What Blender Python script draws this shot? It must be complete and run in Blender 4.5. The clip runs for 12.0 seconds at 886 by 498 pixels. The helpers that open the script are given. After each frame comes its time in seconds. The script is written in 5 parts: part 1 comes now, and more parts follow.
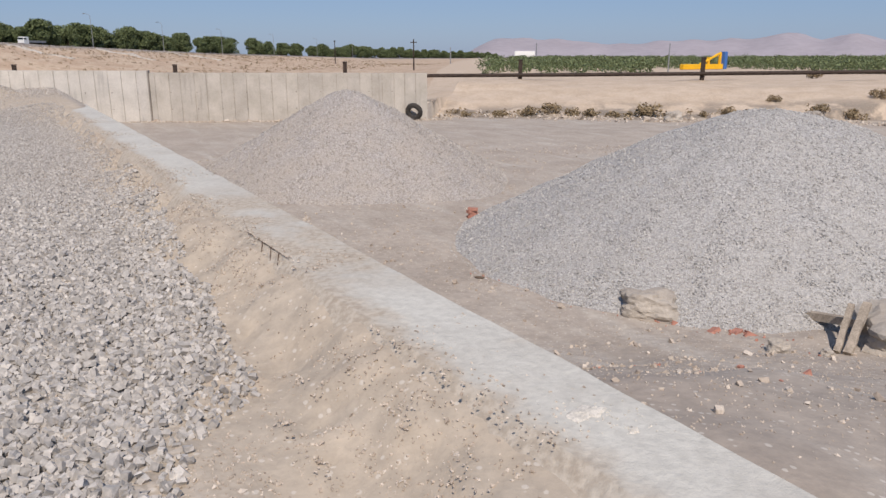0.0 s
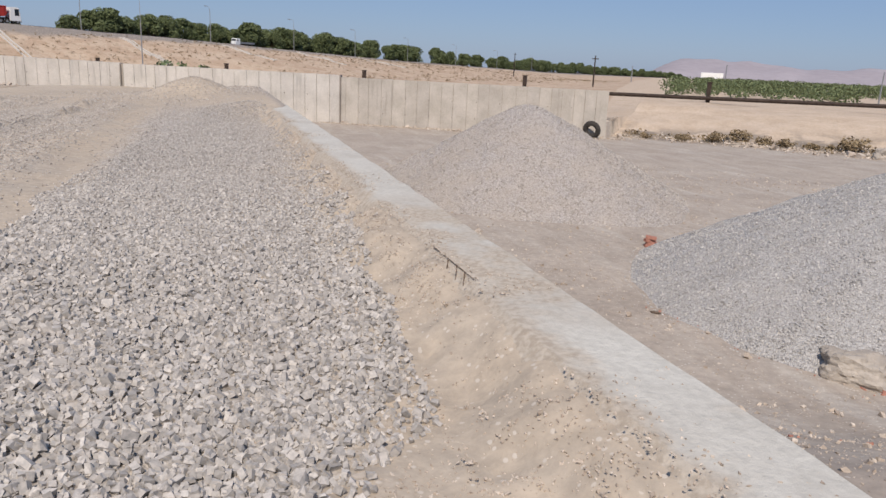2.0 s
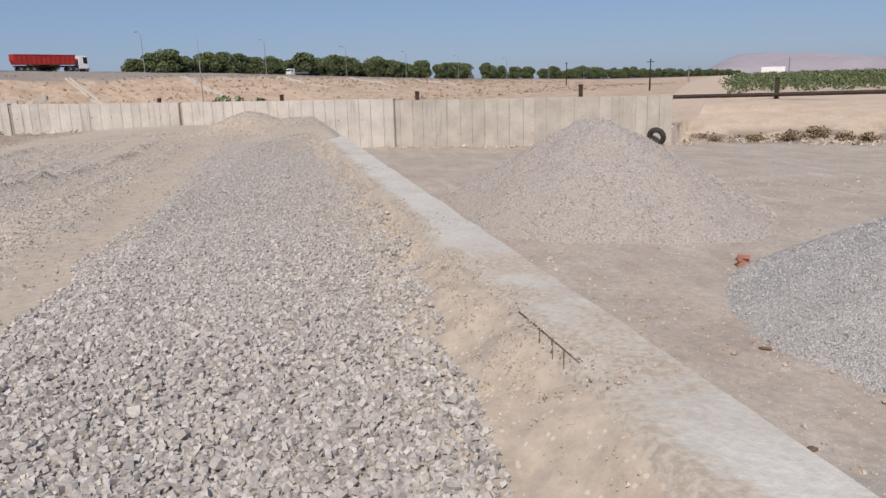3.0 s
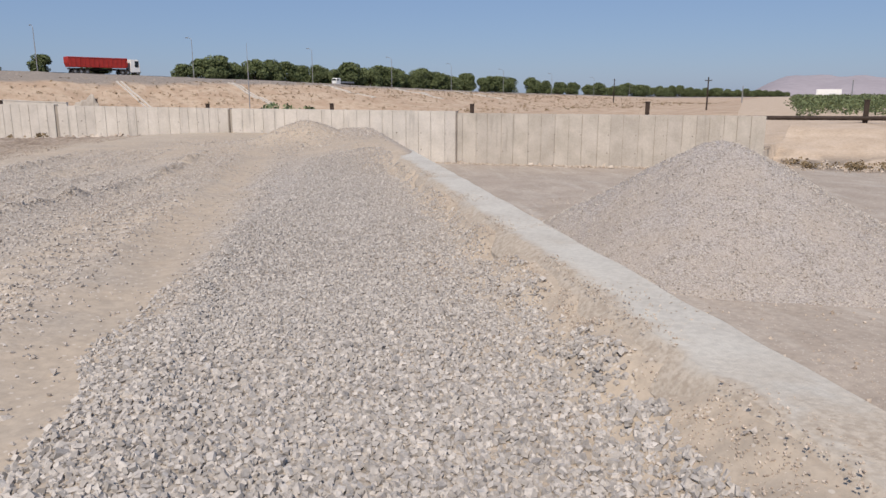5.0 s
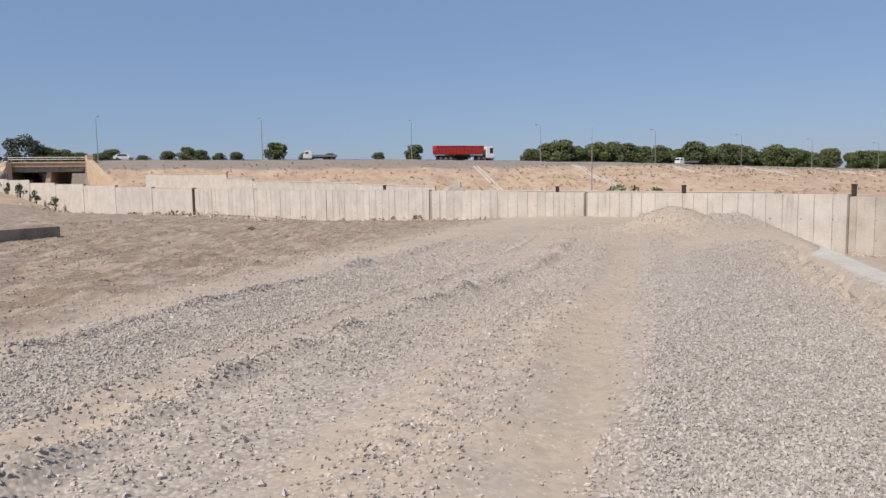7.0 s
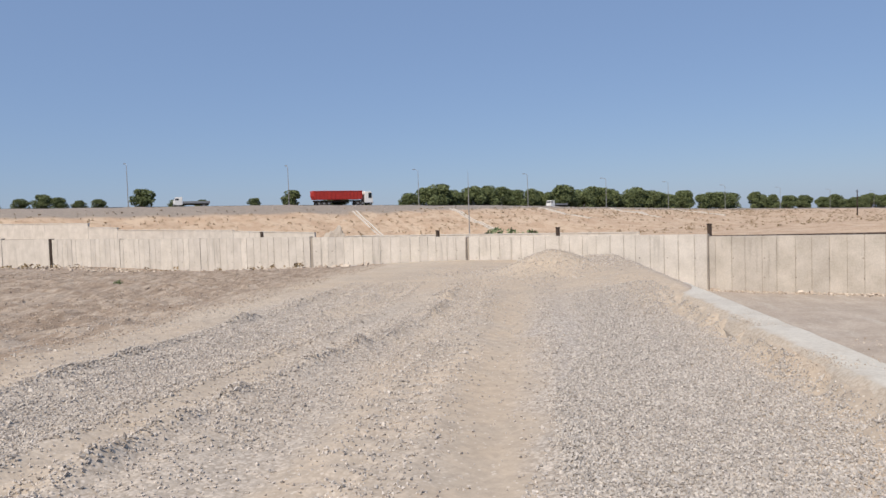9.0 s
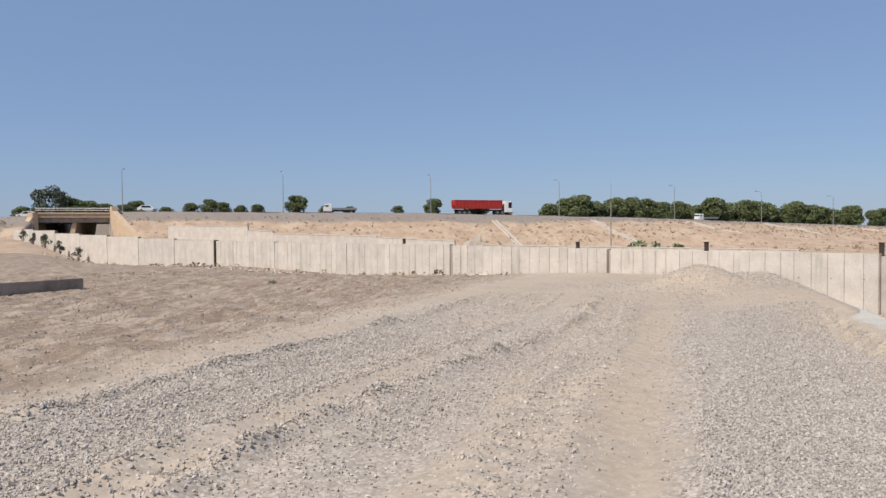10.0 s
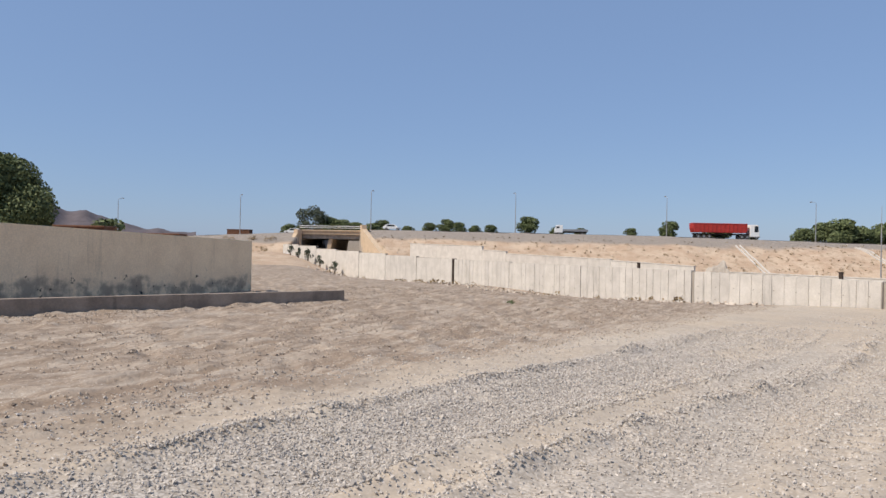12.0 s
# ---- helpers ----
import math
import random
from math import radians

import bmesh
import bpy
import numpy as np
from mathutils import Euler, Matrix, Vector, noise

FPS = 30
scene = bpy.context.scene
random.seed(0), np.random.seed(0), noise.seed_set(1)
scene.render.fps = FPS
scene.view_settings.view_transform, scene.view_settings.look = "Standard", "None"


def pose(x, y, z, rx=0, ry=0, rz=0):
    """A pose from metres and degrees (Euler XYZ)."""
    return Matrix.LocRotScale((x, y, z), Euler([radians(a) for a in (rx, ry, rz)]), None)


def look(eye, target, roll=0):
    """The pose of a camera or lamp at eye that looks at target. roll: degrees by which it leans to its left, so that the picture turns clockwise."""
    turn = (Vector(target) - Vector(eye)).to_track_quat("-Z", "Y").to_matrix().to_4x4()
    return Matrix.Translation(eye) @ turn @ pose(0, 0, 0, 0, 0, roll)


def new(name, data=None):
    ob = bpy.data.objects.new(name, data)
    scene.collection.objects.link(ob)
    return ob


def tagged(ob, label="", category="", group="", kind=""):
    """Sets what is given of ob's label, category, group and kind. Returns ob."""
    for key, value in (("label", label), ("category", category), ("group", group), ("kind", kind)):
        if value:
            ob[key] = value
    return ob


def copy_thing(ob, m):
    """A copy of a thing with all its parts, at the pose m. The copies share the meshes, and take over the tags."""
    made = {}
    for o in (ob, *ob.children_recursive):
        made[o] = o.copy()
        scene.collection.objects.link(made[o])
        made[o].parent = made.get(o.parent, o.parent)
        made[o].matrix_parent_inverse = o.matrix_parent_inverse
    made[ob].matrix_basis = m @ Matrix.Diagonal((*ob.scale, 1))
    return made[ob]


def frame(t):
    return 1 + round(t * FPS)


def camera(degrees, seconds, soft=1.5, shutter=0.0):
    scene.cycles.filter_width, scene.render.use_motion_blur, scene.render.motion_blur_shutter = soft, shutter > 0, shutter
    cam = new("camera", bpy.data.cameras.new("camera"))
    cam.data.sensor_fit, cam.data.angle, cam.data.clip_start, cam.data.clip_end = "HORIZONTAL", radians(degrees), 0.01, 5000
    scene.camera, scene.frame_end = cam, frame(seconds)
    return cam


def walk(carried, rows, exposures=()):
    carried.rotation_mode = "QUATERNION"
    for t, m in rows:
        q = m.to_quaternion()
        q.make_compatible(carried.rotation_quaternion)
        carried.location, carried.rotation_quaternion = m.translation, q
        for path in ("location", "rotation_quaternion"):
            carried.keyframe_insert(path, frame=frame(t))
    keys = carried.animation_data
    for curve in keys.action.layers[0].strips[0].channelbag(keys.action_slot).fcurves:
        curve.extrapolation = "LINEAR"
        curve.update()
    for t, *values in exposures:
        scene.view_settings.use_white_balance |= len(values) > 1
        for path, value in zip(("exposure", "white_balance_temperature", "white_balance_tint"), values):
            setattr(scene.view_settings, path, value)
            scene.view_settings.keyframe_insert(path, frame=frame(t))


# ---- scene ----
cam = camera(63.5, 12.0)
PATH = [
    (0, (0.806, 0.319, 2.716), (0.51, 2.228, 2.198), 0.0),
    (0.5, (0.789, 0.252, 2.717), (0.408, 2.156, 2.235), 0.9),
    (1, (0.743, 0.265, 2.713), (0.218, 2.132, 2.225), 1.1),
    (1.5, (0.683, 0.309, 2.711), (-0.016, 2.118, 2.223), 1.0),
    (2, (0.573, 0.475, 2.743), (-0.15, 2.274, 2.249), 2.7),
    (2.5, (0.386, 0.786, 2.807), (-0.474, 2.54, 2.378), -0.8),
    (3, (0.129, 1.197, 2.821), (-0.752, 2.934, 2.367), -1.6),
    (3.2, (-0.045, 1.344, 2.822), (-0.91, 3.101, 2.42), -0.9),
    (4.8, (-1.697, 2.803, 2.748), (-2.646, 4.498, 2.274), 1.7),
    (5, (-1.873, 2.87, 2.783), (-2.845, 4.567, 2.364), -0.0),
    (5.5, (-2.307, 3.088, 2.865), (-3.48, 4.687, 2.6), -0.1),
    (5.8, (-2.637, 3.107, 2.84), (-4.052, 4.474, 2.479), -0.6),
    (6, (-2.783, 3.025, 2.902), (-4.42, 4.123, 2.562), -3.6),
    (6.5, (-3.141, 3.109, 2.929), (-4.971, 3.887, 2.712), -2.7),
    (6.7, (-3.235, 3.199, 2.929), (-5.011, 4.095, 2.712), -2.0),
    (8.3, (-3.559, 3.283, 3.01), (-4.928, 4.739, 2.926), -1.6),
    (8.5, (-3.566, 3.303, 3.015), (-4.967, 4.728, 2.94), -1.4),
    (9, (-3.608, 3.237, 3.014), (-5.056, 4.615, 2.933), -1.8),
    (9.5, (-3.623, 3.24, 3.02), (-5.21, 4.455, 2.967), -1.0),
    (10, (-3.628, 3.225, 3.001), (-5.314, 4.301, 2.955), -0.4),
    (10.5, (-3.631, 3.094, 3.043), (-5.412, 4.003, 3.011), -0.4),
    (11, (-3.603, 3.031, 3.041), (-5.453, 3.791, 3.032), 0.3),
    (11.5, (-3.65, 3.034, 3.082), (-5.533, 3.706, 3.07), 0.4),
    (12, (-3.678, 2.889, 3.043), (-5.616, 3.386, 3.052), 1.1),
]
EXPOSURE = [(0, -0.2, 6820, 14.2), (3, -0.21, 6920, 14.2), (5.5, -0.18, 7000, 14.2), (6.5, -0.14, 7090, 14.3), (8.5, -0.02, 7110, 13), (10, -0.02, 7130, 13), (12, 0.06, 7030, 12)]
walk(cam, [(t, look(eye, target, roll)) for t, eye, target, roll in PATH], EXPOSURE)

# ---- daylight ----
SUN_DIR = Vector((0.17, -0.64, 0.80)).normalized()
world = bpy.data.worlds.new("world")
scene.world = world
world.use_nodes = True
wn = world.node_tree.nodes
sky = wn.new("ShaderNodeTexSky")
sky.sky_type = 'NISHITA'
sky.sun_disc = False
sky.sun_elevation = math.asin(SUN_DIR.z)
sky.sun_rotation = math.atan2(SUN_DIR.x, SUN_DIR.y)
sky.altitude = 300
sky.air_density, sky.dust_density, sky.ozone_density = 1.0, 0.7, 6.0
veil = wn.new("ShaderNodeMix")  # an even dusty veil over the whole sky
veil.data_type = 'RGBA'
veil.inputs[0].default_value = 0.52
veil.inputs[7].default_value = (2.7, 4.4, 7.95, 1)
world.node_tree.links.new(sky.outputs[0], veil.inputs[6])
world.node_tree.links.new(veil.outputs[2], wn["Background"].inputs[0])
wn["Background"].inputs[1].default_value = 0.094
sun_data = bpy.data.lights.new("sun", 'SUN')
sun_data.energy, sun_data.angle, sun_data.color = 4.7, radians(0.6), (1.0, 0.95, 0.88)
sun = new("sun", sun_data)
sun.rotation_euler = SUN_DIR.to_track_quat("Z", "Y").to_euler()

# ---- plan ----
# retaining wall: n.p is the distance across it, d.p the distance along it
NX, NY, DX, DY = 0.7682, 0.6403, -0.6403, 0.7682
WALL_A, WALL_B = Vector((-4.9, 32.5)), Vector((-16.33, 29.3))
HIGHWAY = [(-232, -200), (-205, -90), (-183, -20), (-168, 30), (-150, 92), (-137, 150), (-132, 200), (-131, 270), (-129, 350), (-123, 480), (-110, 700), (-92, 1000), (-80, 1500)]
ROAD_Z = [3.0, 3.2, 5.6, 8.1, 7.8, 6.8, 5.5, 4.3, 3.6, 2.2, 1.8, 1.6, 1.4]


def sstep(a, b, v):
    k = np.clip((np.asarray(v, float) - a) / (b - a), 0, 1)
    return k * k * (3 - 2 * k)


def lattice(i, j, seed):
    h = (i.astype(np.int64) * 374761393 + j.astype(np.int64) * 668265263 + seed * 974711) & 0x7fffffff
    h = ((h ^ (h >> 13)) * 1274126177) & 0x7fffffff
    return ((h ^ (h >> 16)) & 0xffff) / 65535.0


def vnoise(x, y, size, seed=0):
    """Smooth noise from -1 to 1 with lumps of that size."""
    x, y = np.asarray(x, float) / size, np.asarray(y, float) / size
    i, j = np.floor(x), np.floor(y)
    fx, fy = x - i, y - j
    fx, fy = fx * fx * (3 - 2 * fx), fy * fy * (3 - 2 * fy)
    a = lattice(i, j, seed) * (1 - fx) + lattice(i + 1, j, seed) * fx
    b = lattice(i, j + 1, seed) * (1 - fx) + lattice(i + 1, j + 1, seed) * fx
    return (a * (1 - fy) + b * fy) * 2 - 1


def to_highway(x, y):
    """Signed distance from the lamp line (positive on this side), the road's height there, and the way along it."""
    best = np.full(np.shape(x), 1e9)
    side, rz, along = np.zeros(np.shape(x)), np.zeros(np.shape(x)), np.zeros(np.shape(x))
    run = 0.0
    for k in range(len(HIGHWAY) - 1):
        (ax, ay), (bx, by) = HIGHWAY[k], HIGHWAY[k + 1]
        length = math.hypot(bx - ax, by - ay)
        ex, ey = (bx - ax) / length, (by - ay) / length
        u = np.clip((x - ax) * ex + (y - ay) * ey, 0, length)
        dx, dy = x - ax - u * ex, y - ay - u * ey
        dist = np.hypot(dx, dy)
        near = dist < best
        best = np.where(near, dist, best)
        side = np.where(near, np.sign(dx * ey - dy * ex) * dist, side)
        rz = np.where(near, ROAD_Z[k] + (ROAD_Z[k + 1] - ROAD_Z[k]) * u / length, rz)
        along = np.where(near, run + u, along)
        run += length
    return side, rz, along


WU = (WALL_B - WALL_A).normalized()
BRIDGE_A, BRIDGE_B = Vector((-173.2, 12.6)), Vector((-169.2, 26.0))


def height(x, y):
    x, y = np.asarray(x, float), np.asarray(y, float)
    u = NX * x + NY * y - 2.2
    s = DX * x + DY * y
    w = (y - WALL_A.y) * WU.x - (x - WALL_A.x) * WU.y  # distance in front of the long wall
    # upper pad
    fall = sstep(0, 14, w)
    foot = 0.84 - 0.34 * np.exp(-((x + 44) / 9.0) ** 2) + 0.32 * sstep(-36, -26, x) + 0.5 * sstep(-56, -72, x)
    pad = foot + (1.38 - foot) * fall
    pad = pad - 0.06 * sstep(-1.5, -0.5, u) * sstep(30, 20, s)
    pad = pad + (0.20 + 0.02 * sstep(7.5, 5.5, s)) * sstep(-0.62 + 0.2 * sstep(5, 9, s), -0.1, u + 0.10 * vnoise(x, y, 0.5, 41) + 0.05 * vnoise(x, y, 0.17, 46)) * sstep(30, 20, s)
    lumps = 0.05 * vnoise(x, y, 2.3, 1) + 0.025 * vnoise(x, y, 0.7, 2)
    rough = 0.25 + 0.2 * sstep(-7.5, -10, u)
    gully = 0.035 * vnoise(s * 0.22, u, 0.16, 48) + 0.035 * vnoise(s * 0.5, u, 0.09, 49) + 0.02 * vnoise(x, y, 0.12, 50)
    pad = pad + gully * np.exp(-((u + 0.45) / 0.32) ** 2) * sstep(11, 7, s)
    ds, du = s * 0.35, u * 1.4
    clods = (0.012 * vnoise(ds, du, 1.1, 42) + 0.04 * vnoise(ds, du, 0.42, 43) + 0.045 * vnoise(ds, du, 0.2, 51) + 0.03 * vnoise(x, y, 0.45, 44) + 0.04 * vnoise(x, y, 0.24, 45) - 0.05) * sstep(-8.5, -10.5, u) * sstep(2, 6, w)
    pad = pad + clods
    pad = pad + lumps * rough * sstep(-0.3, -1.2, u) + 0.008 * vnoise(x, y, 0.22, 3)
    ruts = np.zeros_like(x)
    for c, depth, wide, bend in ((-3.1, 0.05, 0.32, 0.0), (-4.75, 0.045, 0.35, 0.25), (-7.1, 0.05, 0.35, 0.6), (-9.3, 0.05, 0.3, 0.9)):
        centre = c + bend * sstep(11, 20, s) * 2.2 + 0.08 * vnoise(s, c, 2.0, 4)
        ruts -= depth * np.exp(-((u - centre) / wide) ** 2)
        for edge in (-1, 1):
            ruts += 0.6 * depth * np.exp(-((u - centre - edge * (wide + 0.22)) / 0.13) ** 2) * (1 + 0.6 * vnoise(x, y, 0.35, 5))
    pad = pad + ruts * sstep(4, 8, s) * sstep(26, 18, s)
    # windrows pushed up by the blade
    for c0, c1, h in ((-5.85, -4.5, 0.11), (-6.5, -5.5, 0.05), (-8.35, -7.5, 0.10)):
        centre = c0 + (c1 - c0) * sstep(9, 18, s)
        pad = pad + h * np.exp(-((u - centre) / 0.12) ** 2) * (1 + 0.7 * vnoise(x, y, 0.4, 6)) * sstep(26, 19, s)
    # cleat marks of heavy tyres pressed into the sand
    for c, bend, wide in ((-6.15, 1.1, 0.24), (-4.15, 0.9, 0.22), (-9.0, 0.9, 0.22)):
        v = u - c - bend * sstep(9, 18, s)
        cleat = np.sin(2 * np.pi * (s + 0.5 * np.abs(v)) / 0.30)
        pad = pad + (0.022 * np.clip(cleat * 2.0, -1, 1) - 0.02) * np.exp(-(v / wide) ** 4) * sstep(5, 6.5, s) * sstep(20, 14, s) * (0.6 + 0.4 * vnoise(x, y, 0.9, 52))
    # little heap at the end of the pad
    mx, my = x + 16.6, y - 21.2
    a, b = mx * DX + my * DY, mx * NX + my * NY
    pad = pad + 0.72 * np.exp(-((a / 1.4) ** 2 + ((b + 0.7) / 1.3) ** 2)) + 0.03 * vnoise(x, y, 0.5, 7) * np.exp(-((a / 2) ** 2 + (b / 2) ** 2))
    # lower yard
    yard = 0.03 * vnoise(x, y, 3.1, 8) + 0.02 * vnoise(x, y, 0.8, 9) + 0.006 * vnoise(x, y, 0.2, 10)
    berm = 1.44 * (1 - sstep(0.4, 6.5, u)) * (1 - sstep(1.2, 5.3, s + 0.1 * u)) + 0.04 * vnoise(x, y, 0.5, 47) * sstep(6, 3, s)
    yard = yard + berm + 0.10 * np.exp(-((u - 0.3) / 0.5) ** 2) * (1 + vnoise(x, y, 1.2, 11)) * sstep(3, 6, s)
    # past the heap the gravel buries the wall top
    cover = sstep(17.0, 19.5, s) * sstep(36, 30, s)
    pad = pad + cover * np.maximum(1.63 - pad, 0) * sstep(-2.2, -0.5, u)
    k = sstep(0.1 * cover, 0.1 + 1.9 * cover, u)
    z = pad * (1 - k) + yard * k
    # sandy bank beyond the yard
    bank = 1.25 * sstep(33.5, 43, y + 0.10 * x) + 0.12 * vnoise(x, y, 2.5, 12) * sstep(33, 36, y) + 0.05 * vnoise(x, y, 0.8, 13) * sstep(33, 35, y)
    z = np.where((u > 0.05) & (w < 2), np.maximum(z * sstep(60, 30, y), bank), z)
    behind = w < -0.2
    back = -0.2 + 1.3 * sstep(-14, 0, x) + 0.06 * vnoise(x, y, 3, 14)
    z = np.where(behind & (x < -4.9), back, z)
    # everything fades to flat country
    low = np.maximum(sstep(-30, -6, x + 0.1 * (y - 30)), sstep(15, 5, y) * sstep(-1, 1, w))
    flat = -0.9 + 2.05 * low + 1.5 * sstep(-62, -100, x) * sstep(-140, -112, x) * sstep(-1, 1, w) * sstep(-30, -5, y) + 0.5 * vnoise(x, y, 60, 15) * sstep(80, 300, np.hypot(x, y)) + (0.35 * vnoise(x, y, 9, 53) + 0.2 * vnoise(x, y, 4, 54)) * (1 - low) * sstep(45, 60, y)
    far = sstep(45, 80, np.hypot(x + 5, (y - 10)))
    z = z * (1 - far) + flat * far
    # banked-up highway
    side, rz, along = to_highway(x, y)
    base = z
    top = rz - 0.25 + 0.1 * vnoise(x, y, 4, 16)
    run = np.maximum(rz - 0.6, 0.3) * 2.9 + 26 * sstep(95, 170, y)
    k = np.clip((side - 2.5) / run, 0, 1)
    bumps = (0.35 * vnoise(x, y, 5, 17) + 0.2 * vnoise(x, y, 2.2, 18)) * np.sin(np.pi * k)
    bench = top * (1 - k) + base * k + bumps
    z = np.where(side < run + 2.5, bench, z)
    z = np.where(side < 0, top, z)
    backfall = sstep(-70, -160, side)
    z = np.where(side < -70, top * (1 - backfall) + 1.2 * backfall, z)
    # passage under the bridge
    ba = BRIDGE_B - BRIDGE_A
    n = ba.normalized()
    q = (x - BRIDGE_A.x) * n.x + (y - BRIDGE_A.y) * n.y
    out = np.clip(side - 3.0, 0, 24)
    inside = (q > 0.3 - 0.10 * out) & (q < ba.length - 0.3 + 0.6 * out) & (side < 26) & (side > -27)
    z = np.where(inside, np.minimum(z, 0.7), z)
    return z


def ground_z(x, y):
    return float(height(np.array([float(x)]), np.array([float(y)]))[0])


# ---- material helpers ----
def material(name, rough=0.9, metal=0.0):
    m = bpy.data.materials.new(name)
    m.use_nodes = True
    b = m.node_tree.nodes["Principled BSDF"]
    b.inputs["Roughness"].default_value = rough
    b.inputs["Metallic"].default_value = metal
    b.inputs["Specular IOR Level"].default_value = 0.25
    return m, m.node_tree, b


def nd(nt, kind, **values):
    n = nt.nodes.new(kind)
    for key, value in values.items():
        if key in ("operation", "data_type", "blend_type", "noise_dimensions", "feature", "interpolation_type", "distance", "wave_type", "bands_direction"):
            if key == "operation":
                n.operation = value
            elif key == "data_type":
                n.data_type = value
            elif key == "blend_type":
                n.blend_type = value
            elif key == "feature":
                n.feature = value
            elif key == "interpolation_type":
                n.interpolation_type = value
            elif key == "bands_direction":
                n.bands_direction = value
    return n


def put(nt, node, index, value):
    if isinstance(value, bpy.types.NodeSocket):
        nt.links.new(value, node.inputs[index])
    else:
        node.inputs[index].default_value = value


def calc(nt, op, a, b=0.0, c=0.0):
    n = nd(nt, "ShaderNodeMath", operation=op)
    put(nt, n, 0, a), put(nt, n, 1, b), put(nt, n, 2, c)
    return n.outputs[0]


def ramp(nt, v, a, b):
    n = nd(nt, "ShaderNodeMapRange", interpolation_type='SMOOTHSTEP')
    put(nt, n, 0, v), put(nt, n, 1, a), put(nt, n, 2, b)
    return n.outputs[0]


def mix(nt, f, a, b, kind='MIX'):
    n = nd(nt, "ShaderNodeMix", data_type='RGBA', blend_type=kind)
    put(nt, n, 0, f)
    put(nt, n, 6, (*a, 1) if isinstance(a, tuple) else a)
    put(nt, n, 7, (*b, 1) if isinstance(b, tuple) else b)
    return n.outputs[2]


def noise_tex(nt, vec, scale, detail=4.0, rough=0.6):
    n = nt.nodes.new("ShaderNodeTexNoise")
    put(nt, n, "Vector", vec), put(nt, n, "Scale", scale), put(nt, n, "Detail", detail), put(nt, n, "Roughness", rough)
    return n.outputs[0]


def cells(nt, vec, scale, feature='F1'):
    n = nd(nt, "ShaderNodeTexVoronoi", feature=feature)
    put(nt, n, "Vector", vec), put(nt, n, "Scale", scale)
    return n


def bump(nt, b, h, strength=0.5, dist=0.02):
    n = nt.nodes.new("ShaderNodeBump")
    put(nt, n, "Strength", strength), put(nt, n, "Distance", dist), put(nt, n, "Height", h)
    nt.links.new(n.outputs[0], b.inputs["Normal"])


def coords(nt):
    return nt.nodes.new("ShaderNodeTexCoord").outputs["Object"]


def world_pos(nt):
    return nt.nodes.new("ShaderNodeNewGeometry").outputs["Position"]


def plain(name, colour, rough=0.8, metal=0.0, vary=0.18, scale=6.0, relief=0.3):
    """A surface of one colour with mottling at two sizes and a fine relief."""
    m, nt, b = material(name, rough, metal)
    c = coords(nt)
    dark = tuple(v * (1 - vary) for v in colour)
    light = tuple(min(1, v * (1 + vary)) for v in colour)
    f = calc(nt, 'MULTIPLY_ADD', noise_tex(nt, c, scale * 6, 3), 0.5, calc(nt, 'MULTIPLY', noise_tex(nt, c, scale, 4), 0.5))
    col = mix(nt, ramp(nt, f, 0.35, 0.65), dark, light)
    nt.links.new(col, b.inputs["Base Color"])
    if relief:
        bump(nt, b, noise_tex(nt, c, scale * 12, 3), relief, 0.01)
    return m


# ---- materials ----
SAND, SAND_PALE, DUST, GREY_STONE, EARTH = (0.435, 0.36, 0.278), (0.48, 0.415, 0.335), (0.39, 0.333, 0.268), (0.425, 0.39, 0.35), (0.235, 0.178, 0.132)


